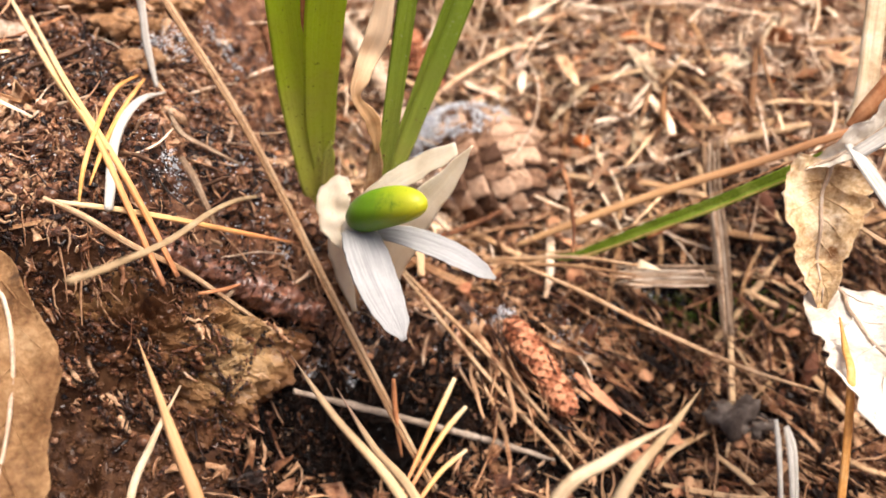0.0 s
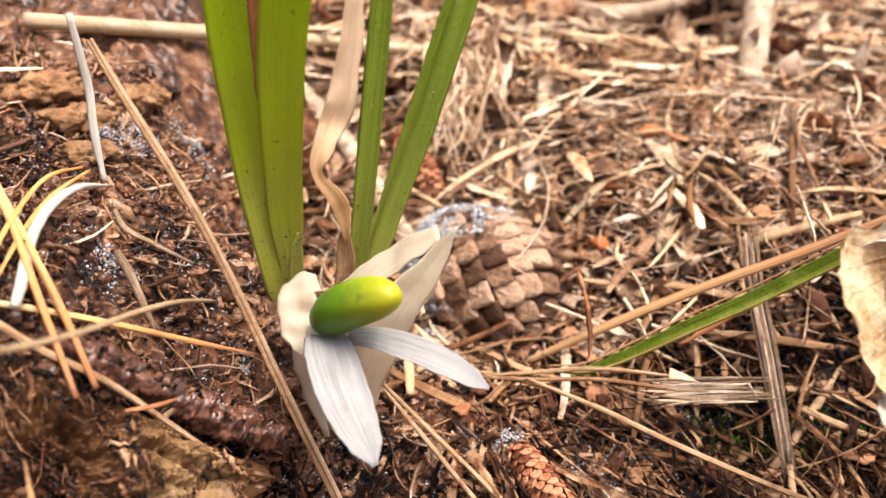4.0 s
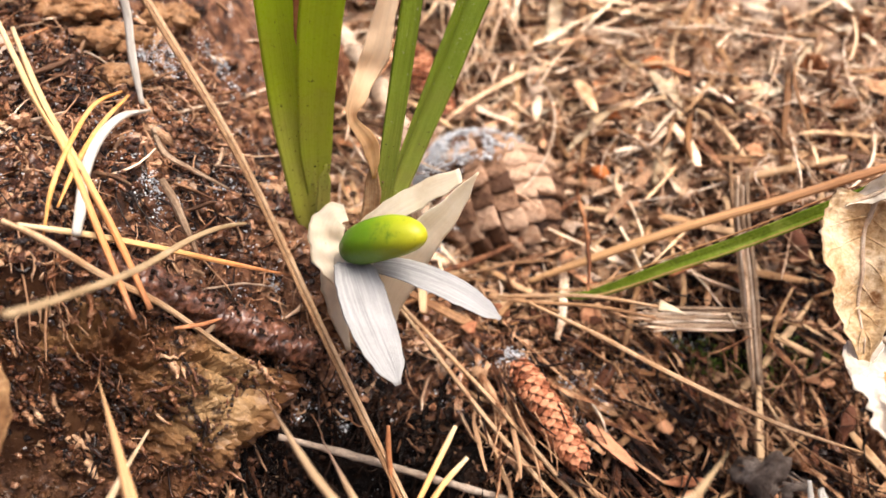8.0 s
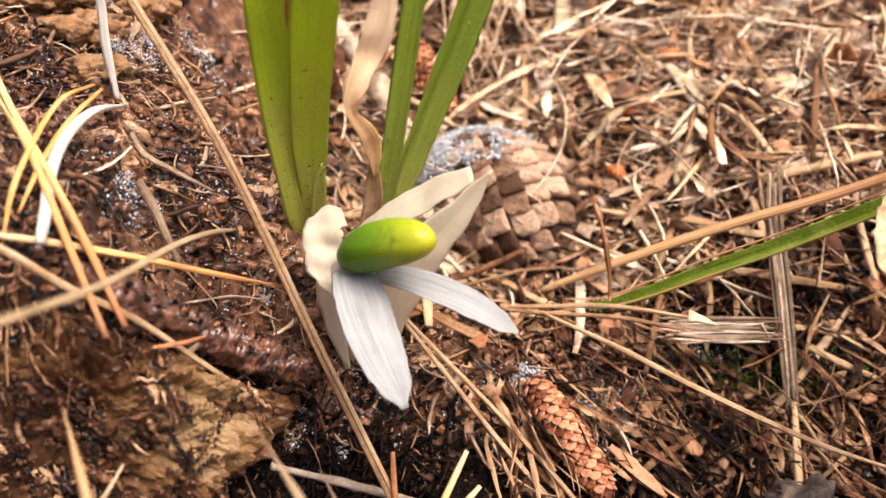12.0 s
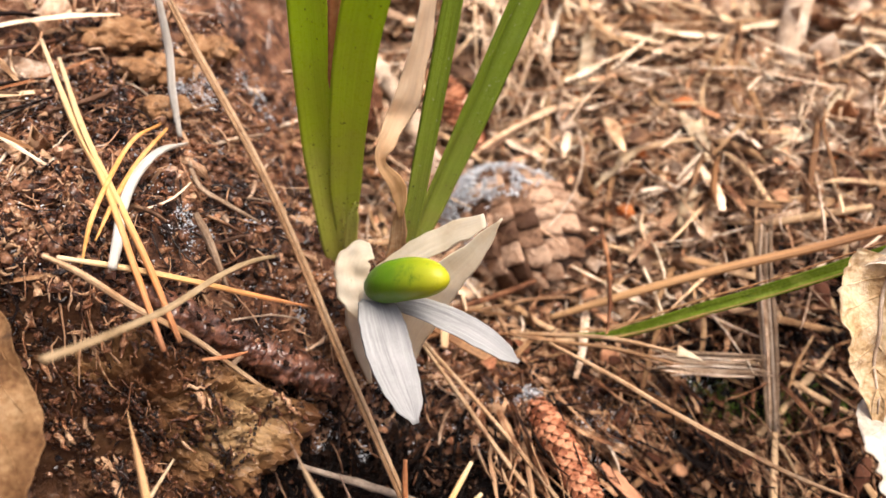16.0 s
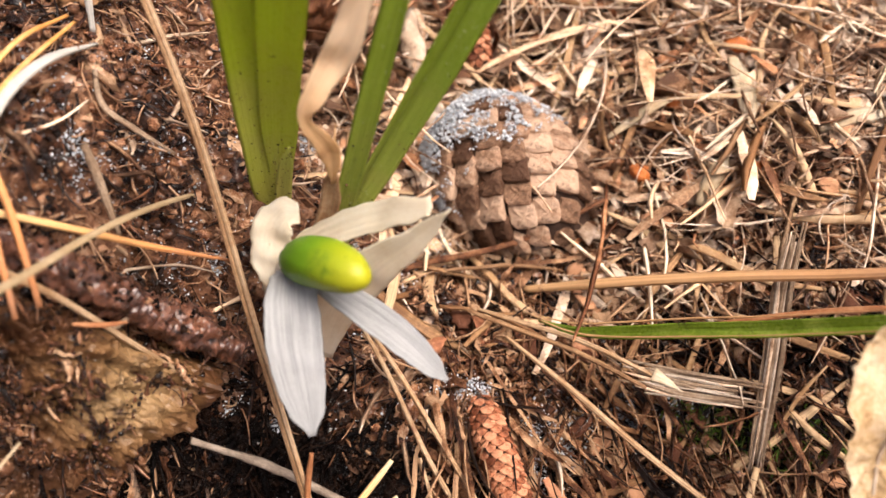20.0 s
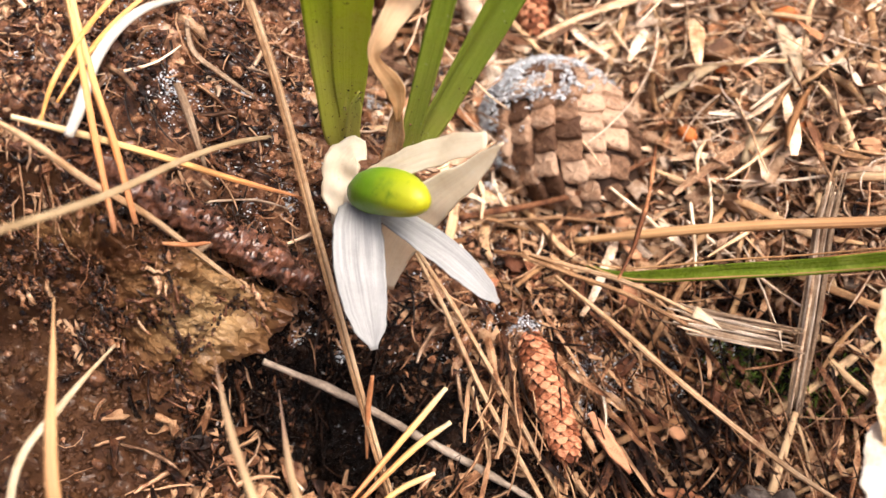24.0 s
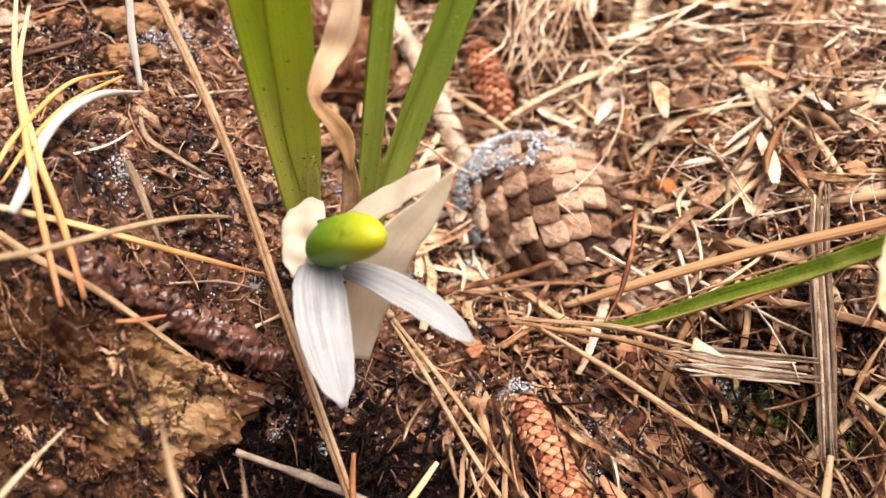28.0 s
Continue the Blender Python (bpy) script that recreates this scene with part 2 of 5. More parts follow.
IVORY = material("ivory_straw", [(0.425, 0.286, 0.151), (0.612, 0.47, 0.302), (0.714, 0.622, 0.479)], 120, 0.6, 0.3, 6.0, veins=0.5, vein_count=8, translucent=0.15)
BEIGE = material("beige_stem", [(0.224, 0.148, 0.074), (0.361, 0.254, 0.14), (0.464, 0.353, 0.223)], 110, 0.6, 0.4, 6.0, veins=0.5, vein_count=5)
REDBLADE = material("russet_blade", [(0.26, 0.09, 0.035), (0.44, 0.18, 0.075), (0.60, 0.32, 0.16)], 130, 0.5, 0.3, 6.0, veins=0.5, vein_count=6, translucent=0.15)
STALK = material("tan_stalk", [(0.32, 0.158, 0.0681), (0.491, 0.282, 0.132), (0.623, 0.405, 0.222)], 120, 0.5, 0.3, 7.0, veins=0.6, vein_count=6, along=[(0.509, 0.299, 0.141), (0.491, 0.264, 0.115), (0.339, 0.132, 0.0597)])
GREEN = material("green_leaf", [(0.246, 0.405, 0.00737), (0.379, 0.58, 0.0111), (0.492, 0.676, 0.0184)], 110, 0.33, 0.4, 12.0, veins=0.22, vein_count=22, translucent=0.36, along=[(0.473, 0.348, 0.147), (0.473, 0.405, 0.101), (0.445, 0.513, 0.0415), (0.406, 0.58, 0.0166), (0.359, 0.561, 0.0111), (0.322, 0.532, 0.00921)], dirt=(0.035, 0.024, 0.012), dirt_scale=650, dirt_amount=0.02)
PALEGREEN = material("pale_sheath", [(0.36, 0.38, 0.08), (0.46, 0.48, 0.11), (0.56, 0.56, 0.18)], 130, 0.4, 0.4, 10.0, veins=0.3, vein_count=9, translucent=0.4, along=[(0.44, 0.36, 0.12), (0.46, 0.44, 0.10), (0.50, 0.54, 0.09)], dirt=(0.04, 0.026, 0.013), dirt_scale=600, dirt_amount=0.06)
DARKGREEN = material("dark_green_leaf", [(0.0935, 0.158, 0.008), (0.187, 0.284, 0.018), (0.352, 0.42, 0.1)], 150, 0.35, 0.8, 10.0, veins=0.6, vein_count=4, translucent=0.38, along=[(0.462, 0.399, 0.12), (0.253, 0.336, 0.035), (0.176, 0.284, 0.018)], dirt=(0.50, 0.50, 0.34), dirt_scale=700, dirt_amount=-0.02)
LYINGGREEN = material("olive_green_leaf", [(0.085, 0.132, 0.0112), (0.17, 0.248, 0.0168), (0.34, 0.403, 0.07)], 150, 0.35, 0.8, 10.0, veins=0.5, vein_count=5, translucent=0.3, dirt=(0.04, 0.028, 0.012), dirt_scale=240, dirt_amount=0.15)
WITHERED = material("withered_leaf", [(0.46, 0.26, 0.11), (0.72, 0.50, 0.28), (0.84, 0.68, 0.47)], 120, 0.45, 0.5, 6.0, veins=0.2, vein_count=7, translucent=0.45, along=[(0.60, 0.34, 0.14), (0.76, 0.50, 0.26), (0.82, 0.66, 0.46), (0.84, 0.70, 0.52)])
ROTTEN = material("rotten_wood", [(0.03, 0.02, 0.015), (0.10, 0.075, 0.06), (0.24, 0.20, 0.17)], 200, 0.7, 1.0, 6.0)
SHEATH = material("sheath", [(0.20, 0.09, 0.045), (0.40, 0.22, 0.11), (0.58, 0.40, 0.24)], 160, 0.6, 0.5, 6.0, veins=0.7, vein_count=8, translucent=0.15)
PETAL = material("petal", [(0.388, 0.388, 0.377), (0.446, 0.446, 0.438), (0.49, 0.49, 0.485)], 170, 0.38, 0.3, 7.0, veins=0.5, vein_count=18, translucent=0.42, spec=0.4)
BRACT = material("bract", [(0.777, 0.686, 0.52), (0.871, 0.801, 0.65), (0.924, 0.874, 0.75)], 120, 0.5, 0.25, 7.0, veins=0.14, vein_count=22, translucent=0.62, dirt=(0.52, 0.34, 0.17), dirt_scale=260, dirt_amount=-0.08)
BERRY = material("berry", [(0.055, 0.125, 0.002), (0.09, 0.19, 0.003), (0.13, 0.25, 0.004)], 60, 0.5, 0.2, 8.0, along=[(0.030, 0.085, 0.002), (0.060, 0.15, 0.003), (0.11, 0.22, 0.004), (0.27, 0.31, 0.006), (0.46, 0.40, 0.009)], coat=0.05, spec=0.35, dirt=(0.05, 0.12, 0.003), dirt_scale=75, dirt_amount=0.25)
CONE = material("cone_scale", [(0.0721, 0.0327, 0.0167), (0.27, 0.15, 0.0877), (0.487, 0.323, 0.217)], 190, 0.65, 1.0, 7.0, obj_random=0.6, dirt=(0.06, 0.028, 0.016), dirt_scale=260, dirt_amount=0.3)
CONECORE = material("cone_core", [(0.02, 0.010, 0.007), (0.06, 0.032, 0.02)], 300, 0.8, 0.6, 4.0)
CATKIN = material("catkin_scale", [(0.105, 0.03, 0.0125), (0.314, 0.105, 0.0484), (0.545, 0.25, 0.135)], 600, 0.42, 0.6, 4.0, obj_random=0.5)
RESIN = material("resin", [(0.45, 0.12, 0.03), (0.55, 0.18, 0.05)], 400, 0.4, 0.2, 4.0)
OAK = material("dry_leaf", [(0.30, 0.15, 0.06), (0.60, 0.40, 0.20), (0.80, 0.63, 0.41), (0.88, 0.78, 0.60)], 120, 0.55, 1.0, 8.0, translucent=0.25, dirt=(0.26, 0.12, 0.045), dirt_scale=85, dirt_amount=0.25)
BROWNOAK = material("brown_dry_leaf", [(0.0748, 0.0302, 0.0102), (0.184, 0.0896, 0.0351), (0.297, 0.167, 0.0732), (0.402, 0.257, 0.132)], 110, 0.6, 1.0, 8.0, translucent=0.25, dirt=(0.07, 0.035, 0.018), dirt_scale=70, dirt_amount=0.3)
WHITELEAF = material("bleached_leaf", [(0.48, 0.38, 0.27), (0.74, 0.67, 0.56), (0.88, 0.85, 0.78)], 110, 0.65, 1.0, 7.0, translucent=0.2, dirt=(0.34, 0.27, 0.20), dirt_scale=150, dirt_amount=0.12)
TWIG = material("twig_bark", [(0.26, 0.17, 0.11), (0.46, 0.34, 0.24), (0.66, 0.56, 0.45)], 160, 0.75, 0.8, 6.0, dirt=(0.15, 0.085, 0.055), dirt_scale=170, dirt_amount=0.3)
GREYTWIG = material("grey_twig", [(0.12, 0.085, 0.06), (0.26, 0.2, 0.15), (0.42, 0.35, 0.28)], 200, 0.8, 0.7, 6.0)
# For the mould, and for pale specks that paint wet glints on the bank.
MOULDGLINT = material("mould", [(0.45, 0.47, 0.50), (0.66, 0.68, 0.71), (0.82, 0.84, 0.86)], 900, 0.9, 0.6, 3.0, island=0.6, translucent=0.3)
MOSS = material("moss_green", [(0.04, 0.075, 0.010), (0.10, 0.17, 0.02), (0.20, 0.27, 0.05)], 500, 0.7, 0.3, 4.0, island=0.7, translucent=0.2)

berry_skin = BERRY.node_tree.nodes["Principled BSDF"]
berry_skin.inputs["Subsurface Weight"].default_value = 0.6
berry_skin.inputs["Subsurface Radius"].default_value = (1.0, 1.2, 0.3)
berry_skin.inputs["Subsurface Scale"].default_value = 0.003

# ---- ground shape, in millimetres ----
BASE = (-67.74, -0.1147, 0.3900)
MOUNDS = [(-75, 180, 32, 8.3), (-55, 178, 18, 4.2), (-45, 196, 18, 5.3), (-85, 220, 40, -16.5), (-30, 200, 14, 17.2), (0, 190, 18, 3.5), (22, 188, 14, 5.5), (45, 180, 20, -0.6), (85, 190, 30, -18.0), (10, 228, 22, -17.1), (60, 250, 30, -4.3), (100, 250, 35, 11.1), (70, 280, 25, -1.3), (5, 275, 25, -12.9), (-20, 172, 14, -11.3), (-35, 165, 10, 2.6), (110, 300, 45, 7.5), (30, 150, 30, -15.7), (-23, 158, 9, -16.0), (-39, 157, 7, -13.0), (-8, 152, 12, -9.0), (-30, 146, 14, -8.0), (80, 362, 20, -24.0)]
CLIFFS = [(153, 0.15, -42, 9, 14.4), (156, 0.15, -58, 12, 34.4)]


def gz(x, y):
    """The smooth height of the bank at a place; takes numbers or arrays."""
    x, y = np.asarray(x, float), np.asarray(y, float)
    z = BASE[0] + BASE[1] * 1500 * np.tanh(x / 1500) + BASE[2] * 1500 * np.tanh(y / 1500)
    for a, b, r, h in MOUNDS:
        z = z + h * np.exp(-((x - a) ** 2 + (y - b) ** 2) / (2 * r * r))
    for a, b, c, d, h in CLIFFS:
        near = 1 / (1 + np.exp(np.clip((y - 400) / 20, -50, 50))) / (1 + np.exp(np.clip((-x - 190) / 12, -50, 50)))
        z = z + near * h * 0.25 * (1 + np.tanh((y - a - b * (x + 60)) / 4)) * (1 - np.tanh((x - c) / d))
    return z


def gzf(x, y):
    return float(gz(x, y))


def normal_at(x, y):
    return Vector((gzf(x - 3, y) - gzf(x + 3, y), gzf(x, y - 3) - gzf(x, y + 3), 6.0)).normalized()


def lumps(x, y):
    """The rough relief on top of the smooth bank: clumps with crevices between them."""
    v = Vector((x, y, 0.0))
    a = noise.noise(v / 13.0) * 2.4 + noise.noise(v / 5.0 + Vector((7, 3, 1))) * 1.6
    b = noise.noise(v / 2.1 + Vector((1, 9, 4))) * 0.9 + abs(noise.noise(v / 3.4 + Vector((2, 2, 8)))) * 1.0
    c = noise.noise(v / 1.1 + Vector((5, 1, 7))) * 0.5
    crack = max(0.0, 1 - abs(noise.noise(Vector((x / 7.5, y / 5.0, 2.0)))) * 6.0) + 0.7 * max(0.0, noise.noise(Vector((x / 9.0, y / 6.0, 5.0))) - 0.12) * 4
    return a + b + c - 2.6 * crack


# ---- helpers ----
def mesh_of(name, verts, faces, mat, along=None, across=None, smooth=True):
    me = bpy.data.meshes.new(name)
    v = np.asarray(verts, float) * MM
    me.from_pydata(v.tolist(), [], faces)
    if smooth:
        me.polygons.foreach_set("use_smooth", [True] * len(me.polygons))
    for key, values in (("along", along), ("across", across)):
        if values is not None:
            me.attributes.new(key, "FLOAT", "POINT").data.foreach_set("value", np.asarray(values, np.float32))
    me.materials.append(mat)
    me.update()
    return me


def thing(name, me, label, category, group="", kind=""):
    return tagged(new(name, me), label, category, group, kind)


def part(name, me, parent, label=""):
    ob = new(name, me)
    ob.parent = parent
    ob.matrix_parent_inverse = Matrix.Translation(-parent.location)
    if label:
        ob["label"] = label
    return ob


def base_of(name, place, label, category, group=""):
    """An Empty at the foot of a thing; its parts keep world places."""
    ob = tagged(new(name), label, category, group)
    ob.empty_display_size = 0.005
    ob.location = Vector(place) * MM
    return ob


def smooth_path(points, n):
    p = [Vector(q) for q in points]
    if len(p) == 2:
        return [p[0].lerp(p[1], k / (n - 1)) for k in range(n)]
    ext = [2 * p[0] - p[1], *p, 2 * p[-1] - p[-2]]
    out = []
    for k in range(n):
        u = k / (n - 1) * (len(p) - 1)
        i = min(int(u), len(p) - 2)
        t = u - i
        a, b, c, d = ext[i : i + 4]
        out.append(0.5 * (2 * b + (c - a) * t + (2 * a - 5 * b + 4 * c - d) * t * t + (3 * b - a - 3 * c + d) * t ** 3))
    return out


def width_at(widths, u):
    k = u * (len(widths) - 1)
    i = min(int(k), len(widths) - 2) if len(widths) > 1 else 0
    if len(widths) == 1:
        return widths[0]
    f = k - i
    f = f * f * (3 - 2 * f)
    return widths[i] * (1 - f) + widths[i + 1] * f


def sweep(name, mat, points, widths, thick=0.5, fold=0.0, up=(0, 0, 1), twist=0.0, n=24, k=5, ragged=0.0, wave=0.0, wave_size=8.0, curl=0.0, pleat=0.0, seed=0):
    """A closed blade, needle or leaf along a path. fold: how far its edges rise over its middle, in parts of the half width. curl: how far the
    edges roll. ragged: unevenness of the outline. wave: height of the ripples, in millimetres."""
    path = smooth_path(points, n)
    verts, along, across = [], [], []
    up = Vector(up).normalized()
    ring = 2 * k - 2
    for i, p in enumerate(path):
        t = (path[min(i + 1, n - 1)] - path[max(i - 1, 0)]).normalized()
        side = t.cross(up)
        if side.length < 1e-4:
            side = t.cross(Vector((1, 0, 0)))
        side.normalize()
        nor = side.cross(t).normalized()
        u = i / (n - 1)
        a = radians(twist) * u
        side, nor = side * math.cos(a) + nor * math.sin(a), nor * math.cos(a) - side * math.sin(a)
        w = width_at(widths, u) * 0.5
        rag = [1 + ragged * noise.noise(Vector((u * 9 + seed * 3.1, s * 5.0, seed))) + 0.5 * ragged * noise.noise(Vector((u * 27, s * 9.0, seed + 4))) for s in (-1, 1)]
        rows = []
        for j in range(k):
            s = 2 * j / (k - 1) - 1
            x = s * w * (rag[0] if s < 0 else rag[1])
            z = abs(s) ** 1.3 * w * fold + pleat * w * math.cos(4.2 * math.pi * s + 1.2 * math.sin(3 * u + seed)) * math.sin(math.pi * min(1, 0.1 + u))
            if curl:
                ang = curl * s
                x, z = x * math.cos(ang * 0.6), z + w * abs(s) * math.sin(abs(ang))
            q = p + side * x + nor * z
            if wave:
                q = q + nor * wave * noise.noise(q / wave_size + Vector((seed, seed * 2.0, 0)))
            e = thick * 0.5 * math.sqrt(max(0.0, 1 - s * s)) * min(1.0, 0.25 + w / (thick + 1e-6))
            rows.append((q, nor * e, s))
        for q, e, s in rows:
            verts.append(q + e)
            along.append(u)
            across.append(s)
        for q, e, s in reversed(rows[1:-1]):
            verts.append(q - e)
            along.append(u)
            across.append(s)
    faces = []
    for i in range(n - 1):
        for j in range(ring):
            a, b = i * ring + j, i * ring + (j + 1) % ring
            faces.append((a, b, b + ring, a + ring))
    faces.append(tuple(reversed(range(ring))))
    faces.append(tuple(range((n - 1) * ring, n * ring)))
    return mesh_of(name, [tuple(v) for v in verts], faces, mat, along, across)


def tube(name, mat, points, radii, n=24, k=8, rough=0.0, size=4.0, seed=0):
    """A round twig, root or stalk along a path; rough: unevenness of its skin in parts of the radius."""
    path = smooth_path(points, n)
    verts, along, across = [], [], []
    for i, p in enumerate(path):
        t = (path[min(i + 1, n - 1)] - path[max(i - 1, 0)]).normalized()
        side = t.cross(Vector((0.1, 0.2, 1))).normalized()
        nor = side.cross(t)
        r = width_at(radii, i / (n - 1))
        for j in range(k):
            a = 2 * math.pi * j / k
            d = side * math.cos(a) + nor * math.sin(a)
            q = p + d * r
            if rough:
                q = q + d * r * rough * (noise.noise(q / size + Vector((seed, 0, 0))) + 0.5 * noise.noise(q / size * 2.7) + 0.35 * noise.noise(q / size * 6.1))
            verts.append(tuple(q))
            along.append(i / (n - 1))
            across.append(2 * abs(j / k - 0.5))
    faces = [(i * k + j, i * k + (j + 1) % k, (i + 1) * k + (j + 1) % k, (i + 1) * k + j) for i in range(n - 1) for j in range(k)]
    faces += [tuple(reversed(range(k))), tuple(range((n - 1) * k, n * k))]
    return mesh_of(name, verts, faces, mat, along, across)


def lump(name, mat, centre, radii, rough=0.3, size=10.0, detail=4, seed=0, flat=0.0):
    """A stone, clod or knot: a rounded body with uneven skin."""
    bm = bmesh.new()
    bmesh.ops.create_icosphere(bm, subdivisions=detail, radius=1.0)
    for v in bm.verts:
        d = v.co.copy()
        q = Vector((d.x * radii[0], d.y * radii[1], d.z * radii[2]))
        s = Vector((seed * 5.0, seed, 0))
        k = 1 + rough * (noise.noise(q / size + s) + 0.5 * noise.noise(q / size * 2.3 + s) + 0.25 * noise.noise(q / size * 5.5 + s) + 0.12 * noise.noise(q / size * 13 + s))
        v.co = (Vector(centre) + q * k) * MM
    me = bpy.data.meshes.new(name)
    bm.to_mesh(me)
    bm.free()
    me.polygons.foreach_set("use_smooth", [True] * len(me.polygons))
    me.materials.append(mat)
    return me


def on(x, y, up=0.0):
    return (x, y, gzf(x, y) + up)

def shade_weight(x, y):
    """1 where shade is painted black: the hollow below the flower, the foot of the clod and smaller gaps."""
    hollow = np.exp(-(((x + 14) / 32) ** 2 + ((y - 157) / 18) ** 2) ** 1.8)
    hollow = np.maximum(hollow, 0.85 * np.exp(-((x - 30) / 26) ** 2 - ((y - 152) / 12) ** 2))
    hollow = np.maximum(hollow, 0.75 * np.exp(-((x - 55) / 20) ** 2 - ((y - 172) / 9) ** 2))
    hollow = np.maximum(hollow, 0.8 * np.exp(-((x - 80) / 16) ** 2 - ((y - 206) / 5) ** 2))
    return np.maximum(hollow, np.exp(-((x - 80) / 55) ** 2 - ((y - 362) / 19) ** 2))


def clay_weight(x, y):
    """1 on the broken clay wall under the edge of the bank."""
    far = 1 / (1 + np.exp(np.clip((-150 - x) / 8, -50, 50))) / (1 + np.exp(np.clip((85 - y) / 8, -50, 50)))
    return far / (1 + np.exp(np.clip((x + 40) / 4, -50, 50))) / (1 + np.exp(np.clip((y - 158) / 2.5, -50, 50)))


# ---- ground ----
def spaced(near_lo, near_hi, step, far):
    """Grid lines that are close together near the flower and ever wider apart towards the horizon."""
    lines = list(np.arange(near_lo, near_hi + step / 2, step))
    d, lo, hi = step, near_lo, near_hi
    while hi < far:
        d *= 1.25
        lo, hi = lo - d, hi + d
        lines = [lo, *lines, hi]
    return lines


def ground_sheet():
    xs, ys = spaced(-112, 140, STEP, 60000), spaced(110, 310, STEP, 60000)
    X, Y = np.meshgrid(xs, ys)
    Z = gz(X, Y)
    for row in range(len(ys)):
        for col in range(len(xs)):
            x, y = xs[col], ys[row]
            if abs(x) < 900 and abs(y) < 900:
                k = min(1.0, 120.0 / max(1.0, math.hypot(x, y - 200) - 120.0)) if math.hypot(x, y - 200) > 240 else 1.0
                Z[row, col] += lumps(x, y) * k - 0.8
    w = len(xs)
    verts = np.stack([X, Y, Z], -1).reshape(-1, 3)
    faces = [(r * w + c, r * w + c + 1, (r + 1) * w + c + 1, (r + 1) * w + c) for r in range(len(ys) - 1) for c in range(w - 1)]
    return mesh_of("ground", verts, faces, SOIL), np.array(xs), np.array(ys), Z


STEP = 0.75
ground_mesh, GRID_X, GRID_Y, GRID_Z = ground_sheet()


def relief(x, y):
    """The height of the rough ground at arrays of places near the flower."""
    x, y = np.asarray(x, float), np.asarray(y, float)
    i = np.clip(np.searchsorted(GRID_X, x) - 1, 0, len(GRID_X) - 2)
    j = np.clip(np.searchsorted(GRID_Y, y) - 1, 0, len(GRID_Y) - 2)
    u = (x - GRID_X[i]) / (GRID_X[i + 1] - GRID_X[i])
    v = (y - GRID_Y[j]) / (GRID_Y[j + 1] - GRID_Y[j])
    return (GRID_Z[j, i] * (1 - u) + GRID_Z[j, i + 1] * u) * (1 - v) + (GRID_Z[j + 1, i] * (1 - u) + GRID_Z[j + 1, i + 1] * u) * v


thing("ground", ground_mesh, "steep bank of dark crumbly forest humus", "ground", kind="structure")
ground_mesh.materials.append(SHADEMUD)
ground_mesh.materials.append(CLAY)
centre = np.empty(3 * len(ground_mesh.polygons), np.float32)
ground_mesh.polygons.foreach_get("center", centre)
centre = centre.reshape(-1, 3)[:, :2] / MM
# Shaded hollows get black painted into the ground's colour.
ground_mesh.polygons.foreach_set("material_index", np.where(clay_weight(centre[:, 0], centre[:, 1]) > 0.5, 2, (shade_weight(centre[:, 0], centre[:, 1]) > 0.42)).astype(np.int32))

# ---- the white flower with its green berry ----
flower = base_of("flower", (-20, 184, gzf(-20, 184)), "small wilted white flower opened round a glossy green fruit", "flower")
part("stem", tube("stem", SHEATH, [on(-20, 186, -4), (-20.5, 185.5, 18), (-20, 183, 34)], [2.2, 2.0, 2.6], n=12), flower, "short brownish stem")


def berry_mesh():
    a, b = Vector((-17.6, 179.2, 36.4)), Vector((0.0, 168.2, 48.2))
    axis = (b - a).normalized()
    side = axis.cross(Vector((0, 0, 1))).normalized()
    nor = side.cross(axis)
    verts, along, n, k = [], [], 28, 28
    for i in range(n + 1):
        u = i / n
        r = 4.8 * max(0.02, 1 - abs(2 * (0.04 + 0.955 * u) - 1) ** 2.7) ** 0.5 * (1.02 - 0.10 * u)
        c = a.lerp(b, u) + nor * 0.9 * math.sin(math.pi * u)
        for j in range(k):
            t = 2 * math.pi * j / k
            groove = 1 - 0.06 * math.exp(-((math.sin(t / 2 - 0.6 + 0.5 * u)) / 0.07) ** 2) + 0.03 * math.sin(3 * t + 2 * u) * u
            verts.append(tuple(c + (side * math.cos(t) + nor * math.sin(t)) * r * groove))
            along.append(u)
    faces = [(i * k + j, i * k + (j + 1) % k, (i + 1) * k + (j + 1) % k, (i + 1) * k + j) for i in range(n) for j in range(k)]
    faces += [tuple(reversed(range(k))), tuple(range(n * k, (n + 1) * k))]
    return mesh_of("berry", verts, faces, BERRY, along)


part("berry", berry_mesh(), flower, "glossy yellow-green egg-shaped fruit")
TIPPED = [3.4, 6.0, 8.0, 9.2, 9.8, 10.2, 10.2, 9.8, 8.8, 6.6, 1.4]
part("receptacle", lump("receptacle", BRACT, (-15.5, 180.2, 33.2), (5.2, 4.6, 3.8), 0.15, 4, 4, seed=2), flower, "cream cup that holds the fruit")
part("petal", sweep("petal", PETAL, [(-17.5, 180.0, 33.6), (-14.8, 172, 34.6), (-11, 163.5, 29.5), (-4.5, 153.6, 20.8)], TIPPED, 0.4, 0.10, (0.25, -0.62, 0.74), n=44, k=27, ragged=0.05, wave=0.3, wave_size=5, pleat=0.018, seed=1), flower)
part("petal", sweep("petal", PETAL, [(-13.5, 178.5, 33.2), (-4, 174, 34.6), (6, 170.6, 32.5), (16.2, 166.8, 28.3)], [3.2, 3.8, 4.8, 5.6, 6.0, 6.2, 6.0, 5.4, 4.2, 0.9], 0.4, 0.25, (0.05, -0.45, 0.89), n=40, k=21, ragged=0.06, wave=0.35, wave_size=5, pleat=0.02, seed=2), flower)
